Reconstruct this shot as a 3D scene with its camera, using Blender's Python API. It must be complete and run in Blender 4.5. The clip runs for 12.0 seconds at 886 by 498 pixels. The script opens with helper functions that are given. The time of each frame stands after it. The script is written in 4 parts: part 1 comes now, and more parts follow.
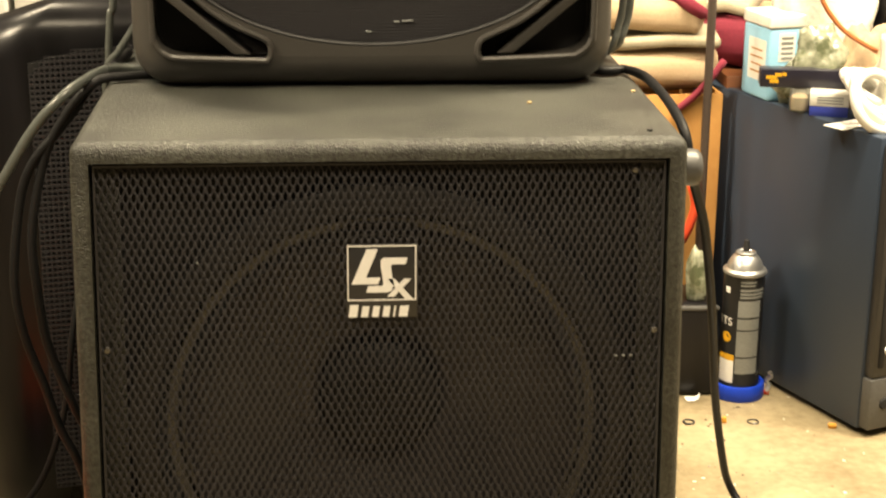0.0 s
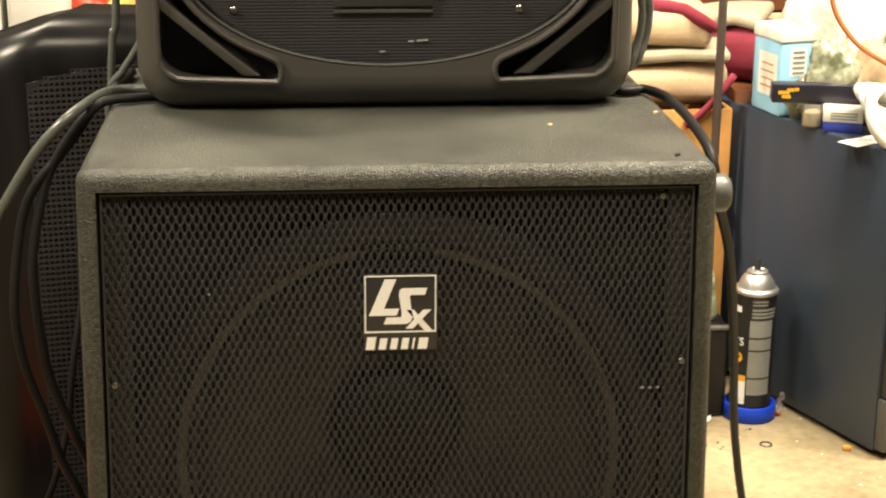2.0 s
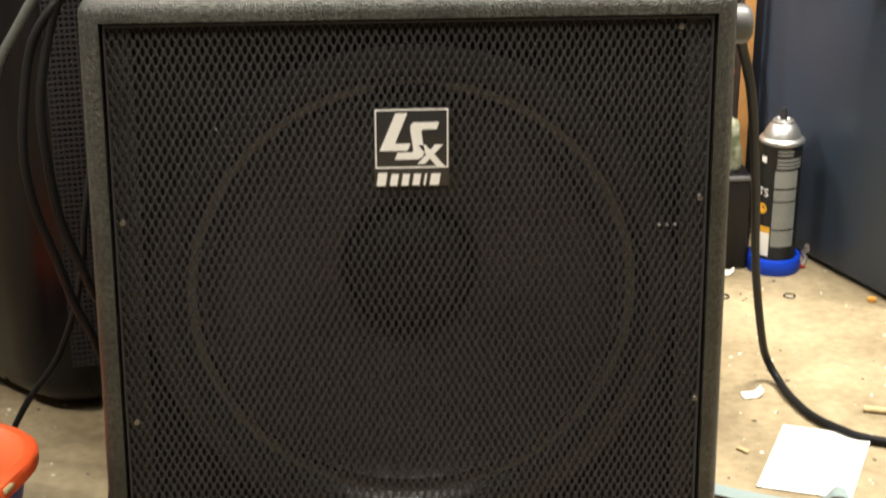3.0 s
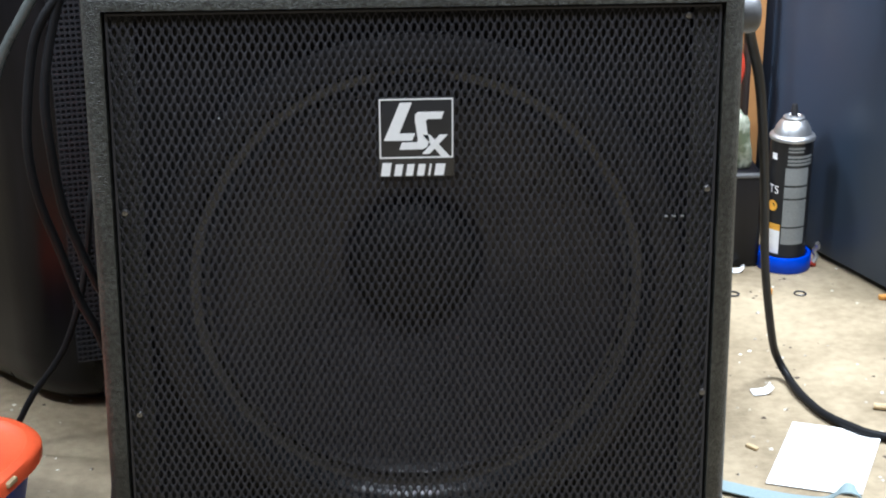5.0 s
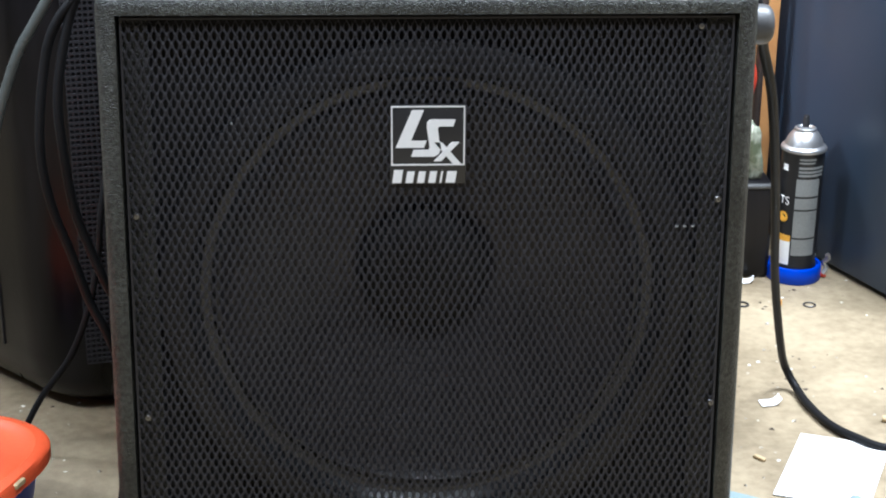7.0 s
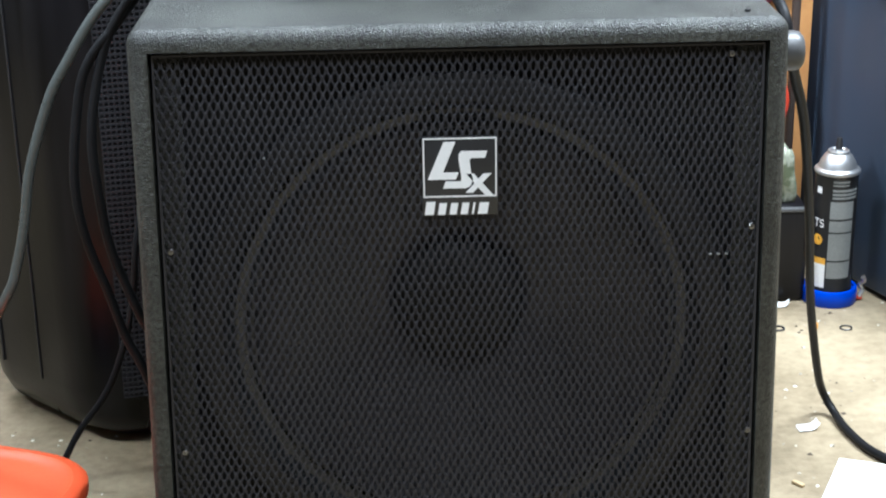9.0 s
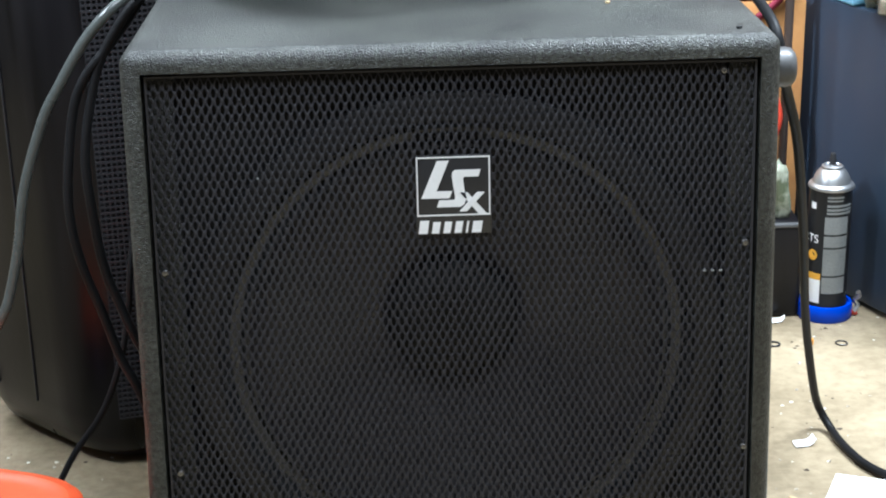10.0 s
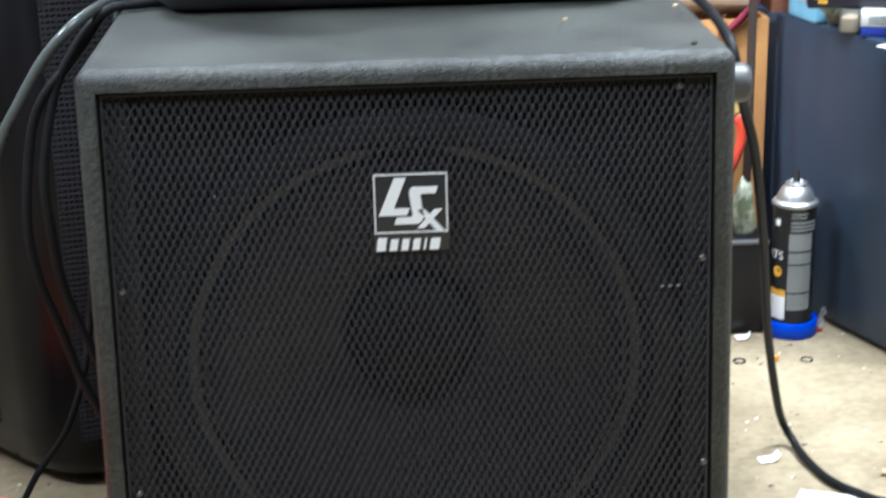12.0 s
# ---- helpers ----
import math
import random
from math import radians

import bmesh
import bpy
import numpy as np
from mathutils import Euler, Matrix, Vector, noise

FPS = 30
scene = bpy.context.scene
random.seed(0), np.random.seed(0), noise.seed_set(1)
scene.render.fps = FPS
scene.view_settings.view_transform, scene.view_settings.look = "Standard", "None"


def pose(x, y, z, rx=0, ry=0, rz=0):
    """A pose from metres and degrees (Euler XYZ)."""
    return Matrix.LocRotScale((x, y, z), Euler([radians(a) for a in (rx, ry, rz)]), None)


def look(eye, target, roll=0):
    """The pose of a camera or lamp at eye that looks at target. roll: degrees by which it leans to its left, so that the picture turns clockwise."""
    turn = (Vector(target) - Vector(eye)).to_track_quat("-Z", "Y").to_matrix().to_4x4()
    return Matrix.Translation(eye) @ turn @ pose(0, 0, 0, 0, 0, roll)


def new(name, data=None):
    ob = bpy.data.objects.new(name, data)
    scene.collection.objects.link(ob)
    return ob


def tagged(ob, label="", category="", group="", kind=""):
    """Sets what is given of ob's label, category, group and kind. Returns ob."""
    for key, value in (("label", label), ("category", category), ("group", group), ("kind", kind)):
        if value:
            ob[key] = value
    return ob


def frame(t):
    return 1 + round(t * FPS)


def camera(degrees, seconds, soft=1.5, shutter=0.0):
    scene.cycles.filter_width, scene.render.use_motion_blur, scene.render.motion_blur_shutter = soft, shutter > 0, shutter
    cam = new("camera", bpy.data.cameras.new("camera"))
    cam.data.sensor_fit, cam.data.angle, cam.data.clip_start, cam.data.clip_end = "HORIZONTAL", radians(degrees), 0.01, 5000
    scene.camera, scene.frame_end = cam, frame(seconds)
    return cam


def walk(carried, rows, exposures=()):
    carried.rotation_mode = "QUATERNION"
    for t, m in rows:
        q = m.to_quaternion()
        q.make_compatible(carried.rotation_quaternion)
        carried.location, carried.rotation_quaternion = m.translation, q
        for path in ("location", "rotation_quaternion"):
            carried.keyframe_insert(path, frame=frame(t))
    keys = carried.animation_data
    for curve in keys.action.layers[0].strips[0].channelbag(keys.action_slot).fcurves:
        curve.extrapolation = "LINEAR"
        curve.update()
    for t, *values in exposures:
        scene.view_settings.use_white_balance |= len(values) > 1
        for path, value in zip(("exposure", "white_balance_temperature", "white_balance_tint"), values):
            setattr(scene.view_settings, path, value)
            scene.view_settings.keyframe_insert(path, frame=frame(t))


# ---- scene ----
cam = camera(30.0, 12.0, soft=2.0, shutter=0.5)
PATH = [
    (0, (-0.048, -1.441, 0.966), (0.088, 0.462, 0.363), 0.4),
    (0.1, (-0.053, -1.434, 0.968), (0.083, 0.469, 0.37), 0.4),
    (0.2, (-0.058, -1.428, 0.971), (0.084, 0.476, 0.375), 0.5),
    (0.3, (-0.063, -1.422, 0.973), (0.089, 0.487, 0.394), 0.5),
    (0.4, (-0.068, -1.416, 0.976), (0.097, 0.494, 0.404), 0.6),
    (0.5, (-0.068, -1.408, 0.985), (0.111, 0.495, 0.396), 0.4),
    (0.6, (-0.069, -1.404, 0.984), (0.112, 0.498, 0.391), 0.4),
    (0.7, (-0.07, -1.4, 0.982), (0.119, 0.502, 0.392), 0.3),
    (0.8, (-0.07, -1.395, 0.981), (0.131, 0.507, 0.396), 0.2),
    (0.9, (-0.071, -1.391, 0.979), (0.131, 0.508, 0.384), 0.1),
    (1, (-0.072, -1.387, 0.978), (0.116, 0.511, 0.375), 0.0),
    (1.1, (-0.077, -1.387, 0.977), (0.112, 0.509, 0.369), 0.2),
    (1.2, (-0.082, -1.387, 0.977), (0.102, 0.51, 0.37), 0.3),
    (1.3, (-0.08, -1.386, 0.976), (0.095, 0.511, 0.37), 0.3),
    (1.4, (-0.079, -1.386, 0.975), (0.094, 0.513, 0.372), 0.3),
    (1.5, (-0.077, -1.386, 0.974), (0.095, 0.514, 0.372), 0.2),
    (1.6, (-0.077, -1.385, 0.974), (0.093, 0.515, 0.37), 0.3),
    (1.7, (-0.078, -1.383, 0.973), (0.091, 0.516, 0.37), 0.3),
    (1.8, (-0.078, -1.382, 0.972), (0.092, 0.518, 0.372), 0.3),
    (1.9, (-0.079, -1.381, 0.971), (0.085, 0.521, 0.375), 0.4),
    (2, (-0.079, -1.379, 0.971), (0.08, 0.523, 0.373), 0.4),
    (2.1, (-0.079, -1.378, 0.966), (0.073, 0.524, 0.365), 0.1),
    (2.2, (-0.079, -1.376, 0.962), (0.067, 0.525, 0.358), -0.1),
    (2.3, (-0.079, -1.374, 0.958), (0.018, 0.525, 0.338), -0.4),
    (2.4, (-0.079, -1.373, 0.954), (0.013, 0.514, 0.297), -0.6),
    (2.5, (-0.08, -1.371, 0.95), (0.026, 0.512, 0.284), -0.9),
    (2.6, (-0.076, -1.369, 0.946), (0.051, 0.506, 0.262), -0.7),
    (2.7, (-0.072, -1.368, 0.941), (0.063, 0.505, 0.251), -0.6),
    (2.8, (-0.068, -1.366, 0.937), (0.072, 0.497, 0.225), -0.4),
    (2.9, (-0.065, -1.365, 0.932), (0.067, 0.492, 0.2), -0.3),
    (3, (-0.061, -1.363, 0.927), (0.057, 0.491, 0.188), -0.1),
    (3.1, (-0.061, -1.363, 0.927), (0.065, 0.483, 0.169), -0.1),
    (3.2, (-0.061, -1.363, 0.927), (0.071, 0.481, 0.166), -0.1),
    (4.8, (-0.053, -1.357, 0.91), (0.048, 0.499, 0.171), -0.2),
    (5, (-0.053, -1.357, 0.91), (0.049, 0.501, 0.178), -0.2),
    (5.5, (-0.053, -1.361, 0.908), (0.05, 0.501, 0.185), 0.3),
    (6, (-0.054, -1.359, 0.906), (0.041, 0.501, 0.177), 0.2),
    (6.5, (-0.056, -1.359, 0.906), (0.035, 0.502, 0.178), 0.3),
    (7, (-0.054, -1.358, 0.912), (0.037, 0.504, 0.186), 0.4),
    (7.2, (-0.054, -1.358, 0.912), (0.032, 0.508, 0.196), 0.4),
    (8.8, (-0.053, -1.357, 0.919), (-0.007, 0.512, 0.208), -0.9),
    (9, (-0.053, -1.357, 0.919), (-0.003, 0.516, 0.22), -0.9),
    (9.5, (-0.052, -1.358, 0.919), (0.003, 0.52, 0.234), -1.1),
    (10, (-0.051, -1.357, 0.92), (0.004, 0.523, 0.241), -1.3),
    (10.5, (-0.051, -1.362, 0.921), (0.009, 0.52, 0.246), -1.1),
    (11, (-0.049, -1.358, 0.921), (0.012, 0.523, 0.246), -0.9),
    (11.5, (-0.045, -1.361, 0.918), (0.013, 0.519, 0.237), -1.4),
    (11.7, (-0.04, -1.36, 0.917), (0.017, 0.519, 0.233), -1.4),
    (11.8, (-0.038, -1.359, 0.916), (0.026, 0.521, 0.237), -1.4),
    (11.9, (-0.036, -1.359, 0.916), (0.035, 0.524, 0.245), -1.4),
    (12, (-0.034, -1.359, 0.915), (0.049, 0.529, 0.261), -1.4),
]
# the clip's camera drifts from a warm to a neutral white balance
EXPOSURES = [(0, 0.1, 6900, 10), (1.6, 0.1, 6800, 10), (2.0, 0.1, 6400, 11), (2.5, 0.06, 5850, 14), (3.2, 0.05, 5500, 12), (4.8, 0.0, 4480, 14), (7.2, 0.0, 4480, 14), (9.0, 0.05, 4450, 11), (12, 0.05, 4450, 11)]
walk(cam, [(t, look(eye, target, roll)) for t, eye, target, roll in PATH], EXPOSURES)

# ---- world and lamps ----
world = bpy.data.worlds.new("world")
scene.world = world
world.use_nodes = True
wbg = world.node_tree.nodes["Background"]
wbg.inputs["Color"].default_value = (1.0, 0.93, 0.84, 1)
wbg.inputs["Strength"].default_value = 0.02


def area_lamp(name, eye, target, sx, sy, watts, colour):
    data = bpy.data.lights.new(name, "AREA")
    data.shape, data.size, data.size_y, data.energy, data.color = "RECTANGLE", sx, sy, watts, colour
    ob = new(name, data)
    ob.matrix_world = look(eye, target)
    return ob


area_lamp("ceiling_lamp_light", (0.24, -0.85, 2.36), (0.24, -0.85, 0), 1.2, 0.3, 60, (1.0, 0.86, 0.62))
area_lamp("ceiling_lamp_light", (1.1, 0.38, 2.36), (1.1, 0.38, 0), 1.2, 0.3, 195, (1.0, 0.86, 0.62))
area_lamp("ceiling_lamp_light", (-1.0, 1.15, 2.36), (-1.0, 1.15, 0), 0.6, 0.3, 62, (1.0, 0.86, 0.62))
# unseen lamp added on the far left to throw the can's shadow on the tower
left_light = area_lamp("clamp_lamp_light", (-1.75, -0.33, 2.3), (0.56, 0.85, 0.2), 0.42, 0.42, 13, (1.0, 0.86, 0.62))
# beam narrowed so that the floor on the left stays dark
left_light.data.spread = radians(50)

# ---- materials ----


def material(name, base, rough=0.6, metal=0.0, dark=None, grain=120.0, stain=6.0, bump=0.2, bump_scale=400.0,
             contrast=0.5, spread=None, bump_kind="noise", clear=0.0, spec=0.5, depth=0.001):
    m = bpy.data.materials.new(name)
    m.use_nodes = True
    nt = m.node_tree
    b = nt.nodes["Principled BSDF"]
    co = nt.nodes.new("ShaderNodeTexCoord")
    dark = dark or tuple(c * 0.6 for c in base)
    n1 = nt.nodes.new("ShaderNodeTexNoise")
    n1.inputs["Scale"].default_value, n1.inputs["Detail"].default_value = stain, 6
    n2 = nt.nodes.new("ShaderNodeTexNoise")
    n2.inputs["Scale"].default_value, n2.inputs["Detail"].default_value = grain, 4
    add = nt.nodes.new("ShaderNodeMath")
    add.operation = "MULTIPLY_ADD"
    add.inputs[1].default_value = 0.5
    ramp = nt.nodes.new("ShaderNodeValToRGB")
    ramp.color_ramp.elements[0].position, ramp.color_ramp.elements[1].position = 0.75 - contrast / 2, 0.75 + contrast / 2
    ramp.color_ramp.elements[0].color, ramp.color_ramp.elements[1].color = (*dark, 1), (*base, 1)
    for n in (n1, n2):
        nt.links.new(co.outputs["Object"], n.inputs["Vector"])
    nt.links.new(n2.outputs["Fac"], add.inputs[0])
    nt.links.new(n1.outputs["Fac"], add.inputs[2])
    nt.links.new(add.outputs[0], ramp.inputs["Fac"])
    nt.links.new(ramp.outputs["Color"], b.inputs["Base Color"])
    rr = nt.nodes.new("ShaderNodeMapRange")
    rr.inputs["To Min"].default_value, rr.inputs["To Max"].default_value = max(0.02, rough - 0.08), min(1, rough + 0.08)
    nt.links.new(n1.outputs["Fac"], rr.inputs["Value"])
    nt.links.new(rr.outputs["Result"], b.inputs["Roughness"])
    b.inputs["Metallic"].default_value = metal
    b.inputs["Coat Weight"].default_value = clear
    b.inputs["Specular IOR Level"].default_value = spec
    if bump:
        bp = nt.nodes.new("ShaderNodeBump")
        bp.inputs["Strength"].default_value, bp.inputs["Distance"].default_value = bump, depth
        if bump_kind == "cells":
            tx = nt.nodes.new("ShaderNodeTexVoronoi")
            tx.feature = "SMOOTH_F1"
            bp.invert = True
            tx.inputs["Scale"].default_value = bump_scale
            out = tx.outputs["Distance"]
        else:
            tx = nt.nodes.new("ShaderNodeTexNoise")
            tx.inputs["Scale"].default_value, tx.inputs["Detail"].default_value = bump_scale, 3
            out = tx.outputs["Fac"]
        nt.links.new(co.outputs["Object"], tx.inputs["Vector"])
        nt.links.new(out, bp.inputs["Height"])
        nt.links.new(bp.outputs["Normal"], b.inputs["Normal"])
    return m


def clear_plastic(name, tint, rough=0.12):
    m = bpy.data.materials.new(name)
    m.use_nodes = True
    b = m.node_tree.nodes["Principled BSDF"]
    b.inputs["Base Color"].default_value = (*tint, 1)
    b.inputs["Roughness"].default_value = rough
    b.inputs["Transmission Weight"].default_value = 0.9
    b.inputs["IOR"].default_value = 1.3
    return m


M_TEX = material("textured_black_paint", (0.047, 0.049, 0.041), 0.46, dark=(0.014, 0.014, 0.012), grain=650, stain=240, bump=1.0, bump_scale=820, bump_kind="cells", contrast=0.3, depth=0.0011, spec=0.45)
# dust and rubbed patches over the grain of the cabinet paint
tex_nt = M_TEX.node_tree
patch = tex_nt.nodes.new("ShaderNodeTexNoise")
patch.inputs["Scale"].default_value, patch.inputs["Detail"].default_value = 11.0, 5
patch_range = tex_nt.nodes.new("ShaderNodeMapRange")
patch_range.inputs["From Min"].default_value, patch_range.inputs["From Max"].default_value = 0.35, 0.65
patch_range.inputs["To Min"].default_value, patch_range.inputs["To Max"].default_value = 0.6, 1.4
patch_mul = tex_nt.nodes.new("ShaderNodeVectorMath")
patch_mul.operation = "MULTIPLY"
tex_nt.links.new(tex_nt.nodes["Texture Coordinate"].outputs["Object"], patch.inputs["Vector"])
tex_nt.links.new(patch.outputs["Fac"], patch_range.inputs["Value"])
tex_nt.links.new(tex_nt.nodes["Color Ramp"].outputs["Color"], patch_mul.inputs[0])
tex_nt.links.new(patch_range.outputs["Result"], patch_mul.inputs[1])
tex_nt.links.new(patch_mul.outputs["Vector"], tex_nt.nodes["Principled BSDF"].inputs["Base Color"])
M_GRILLE = material("black_painted_steel", (0.037, 0.036, 0.040), 0.42, dark=(0.028, 0.027, 0.031), grain=200, bump=0.1, spec=0.3)
M_BAFFLE = material("matt_black_baffle", (0.008, 0.008, 0.009), 0.85, grain=200, bump=0.3)
M_CONE = material("paper_cone", (0.044, 0.041, 0.045), 0.28, dark=(0.032, 0.030, 0.033), grain=90, stain=14, bump=0.25, bump_scale=250, spec=0.7)
M_CAP = material("felted_dust_cap", (0.014, 0.0135, 0.014), 0.7, grain=120, bump=0.2)
M_RUBBER = material("black_rubber", (0.02, 0.02, 0.022), 0.5, grain=60, bump=0.1)
M_ABS = material("moulded_black_plastic", (0.050, 0.047, 0.043), 0.38, dark=(0.036, 0.033, 0.031), grain=300, stain=5, bump=0.15, bump_scale=700)
M_GLOSS = material("scuffed_black_plastic", (0.008, 0.0075, 0.009), 0.3, dark=(0.0015, 0.0015, 0.002), grain=40, stain=16, bump=0.1, bump_scale=120, spec=0.26, contrast=0.32)
streak = M_GLOSS.node_tree.nodes.new("ShaderNodeMapping")  # scuffs run down the flank
streak.inputs["Scale"].default_value = (1.0, 1.0, 0.12)
for n in [n for n in M_GLOSS.node_tree.nodes if n.bl_idname == "ShaderNodeTexNoise" and n.inputs["Scale"].default_value < 100]:
    M_GLOSS.node_tree.links.new(streak.outputs["Vector"], n.inputs["Vector"])
M_GLOSS.node_tree.links.new(M_GLOSS.node_tree.nodes["Texture Coordinate"].outputs["Object"], streak.inputs["Vector"])
M_SURR = material("coated_cloth_surround", (0.045, 0.046, 0.05), 0.27, grain=200, bump=0.1, spec=1.0)
M_STEEL = material("bright_screw_steel", (0.27, 0.27, 0.275), 0.32, 1.0, bump=0)
M_WHITE = material("white_print", (0.82, 0.82, 0.82), 0.5, dark=(0.7, 0.7, 0.7), bump=0)
M_BADGE = material("black_badge", (0.025, 0.025, 0.027), 0.35, bump=0)
M_CONC = material("stained_concrete", (0.35, 0.285, 0.175), 0.7, dark=(0.15, 0.115, 0.062), grain=70, stain=6.5, bump=0.35, bump_scale=260, contrast=0.5, depth=0.002)
M_CASE = material("slate_blue_metal", (0.032, 0.047, 0.078), 0.42, dark=(0.026, 0.039, 0.064), grain=500, stain=3, bump=0.08, bump_scale=900)
M_CASEFRONT = material("dark_case_plastic", (0.03, 0.03, 0.032), 0.45, grain=300, bump=0.1)
M_GREYPL = material("grey_plastic", (0.09, 0.09, 0.09), 0.45, grain=200, bump=0.1)
M_CAN = material("black_can_print", (0.012, 0.012, 0.013), 0.35, bump=0)
M_CANGREY = material("grey_can_print", (0.26, 0.27, 0.27), 0.4, dark=(0.15, 0.16, 0.16), grain=700, bump=0, contrast=0.3)
M_CANMETAL = material("tin_plate", (0.56, 0.57, 0.57), 0.42, 0.9, dark=(0.44, 0.44, 0.44), bump=0)
M_YELLOW = material("amber_print", (0.80, 0.43, 0.02), 0.45, bump=0)
M_BLUE = material("blue_plastic", (0.008, 0.05, 0.55), 0.45, dark=(0.006, 0.04, 0.45), bump=0.05, spec=0.3)
M_ORANGE = material("orange_plastic_lid", (0.85, 0.13, 0.03), 0.42, dark=(0.75, 0.1, 0.02), grain=150, stain=8, bump=0.1)
M_PAPER = material("white_paper", (0.83, 0.83, 0.82), 0.7, dark=(0.78, 0.78, 0.77), bump=0.1, bump_scale=60)
M_CABLE = material("black_cable_jacket", (0.012, 0.012, 0.013), 0.5, grain=150, bump=0.1, spec=0.15)
M_CABLEG = material("grey_cable_jacket", (0.085, 0.093, 0.088), 0.28, dark=(0.055, 0.06, 0.056), grain=150, bump=0.1)
M_STICK = material("pale_wood_chip", (0.55, 0.42, 0.22), 0.8)
M_WALL = material("dull_wall_boards", (0.17, 0.15, 0.12), 0.8, stain=2, bump=0.2)
M_WOOD = material("dark_brown_wood", (0.14, 0.05, 0.018), 0.45, dark=(0.07, 0.025, 0.01), grain=40, stain=8)

# ---- mesh helpers ----


def thing(name, place, label, category, group="", kind="", turn=0.0):
    ob = new(name)
    ob.empty_display_size = 0.05
    ob.matrix_world = pose(*place, 0, 0, turn)
    return tagged(ob, label, category, group, kind)


def finish(name, bm, mat, smooth=40):
    me = bpy.data.meshes.new(name)
    bmesh.ops.recalc_face_normals(bm, faces=bm.faces)
    bm.to_mesh(me)
    bm.free()
    me.materials.append(mat)
    soften(me, smooth)
    return me


def soften(me, smooth):
    me.polygons.foreach_set("use_smooth", [True] * len(me.polygons))
    if smooth < 180:
        me.set_sharp_from_angle(angle=radians(smooth))


def part(name, bm, mat, parent, label="", smooth=40, m=None):
    ob = new(name, finish(name, bm, mat, smooth) if isinstance(bm, bmesh.types.BMesh) else bm)
    ob.parent = parent
    if m is not None:
        ob.matrix_basis = m
    if label:
        ob["label"] = label
    return ob


def single(name, bm, mat, place, label, category, group="", kind="", turn=0.0, smooth=40):
    ob = new(name, finish(name, bm, mat, smooth))
    ob.matrix_world = pose(*place, 0, 0, turn)
    return tagged(ob, label, category, group, kind)


def box(sx, sy, sz, at=(0, 0, 0), bevel=0.0, seg=2, m=None):
    """A box of that size whose middle is at the given place."""
    bm = bmesh.new()
    bmesh.ops.create_cube(bm, size=1, matrix=Matrix.Translation(at) @ Matrix.Diagonal((sx, sy, sz, 1)))
    if bevel:
        bmesh.ops.bevel(bm, geom=bm.edges[:], offset=bevel, segments=seg, profile=0.5, affect="EDGES")
    if m is not None:
        bm.transform(m)
    return bm


def prism(points, y0, y1, bevel=0.0, seg=2):
    """A polygon in x and z drawn out along y."""
    bm = bmesh.new()
    a = [bm.verts.new((x, y0, z)) for x, z in points]
    b = [bm.verts.new((x, y1, z)) for x, z in points]
    n = len(points)
    bm.faces.new(a)
    bm.faces.new(b[::-1])
    for i in range(n):
        bm.faces.new((a[i], b[i], b[(i + 1) % n], a[(i + 1) % n]))
    bmesh.ops.recalc_face_normals(bm, faces=bm.faces)
    if bevel:
        rim = [e for e in bm.edges if abs(e.verts[0].co.y - e.verts[1].co.y) < 1e-6]
        bmesh.ops.bevel(bm, geom=rim, offset=bevel, segments=seg, profile=0.5, affect="EDGES")
    return bm


def round_poly(points, r, n=6):
    """The polygon with its corners rounded; r is one radius or one for each corner."""
    out = []
    k = len(points)
    rs = r if isinstance(r, (list, tuple)) else [r] * k
    for i in range(k):
        p, a, b = Vector(points[i]), Vector(points[i - 1]), Vector(points[(i + 1) % k])
        u, v = (a - p), (b - p)
        d = min(rs[i], u.length * 0.48, v.length * 0.48)
        s, e = p + u.normalized() * d, p + v.normalized() * d
        for j in range(n + 1):
            t = j / n
            q = s * (1 - t) ** 2 + p * 2 * t * (1 - t) + e * t * t
            out.append((q.x, q.y))
    return out


def lathe(profile, seg=48, axis="z", m=None):
    """Turns (radius, height) pairs round an axis."""
    bm = bmesh.new()
    rings = []
    for r, h in profile:
        if r < 1e-6:
            rings.append([bm.verts.new((0, 0, h))])
        else:
            rings.append([bm.verts.new((r * math.cos(2 * math.pi * i / seg), r * math.sin(2 * math.pi * i / seg), h)) for i in range(seg)])
    for p, q in zip(rings, rings[1:]):
        for i in range(seg):
            j = (i + 1) % seg
            if len(p) == 1 and len(q) > 1:
                bm.faces.new((p[0], q[i], q[j]))
            elif len(q) == 1 and len(p) > 1:
                bm.faces.new((p[i], p[j], q[0]))
            elif len(p) > 1:
                bm.faces.new((p[i], p[j], q[j], q[i]))
    if axis == "y":
        bm.transform(Matrix.Rotation(radians(90), 4, "X"))
    if axis == "x":
        bm.transform(Matrix.Rotation(radians(90), 4, "Y"))
    if m is not None:
        bm.transform(m)
    return bm


def spline(points, step=0.012, closed=False):
    """A smooth line through the points."""
    p = [Vector(q) for q in points]
    out = []
    n = len(p)
    for i in range(n if closed else n - 1):
        a, b, c, d = (p[(i - 1) % n] if closed or i else p[0] * 2 - p[1]), p[i], p[(i + 1) % n], (p[(i + 2) % n] if closed or i + 2 < n else p[-1] * 2 - p[-2])
        k = max(2, int((c - b).length / step))
        for j in range(k):
            t = j / k
            out.append(0.5 * ((2 * b) + (c - a) * t + (2 * a - 5 * b + 4 * c - d) * t * t + (3 * b - a - 3 * c + d) * t ** 3))
    if not closed:
        out.append(p[-1])
    return out


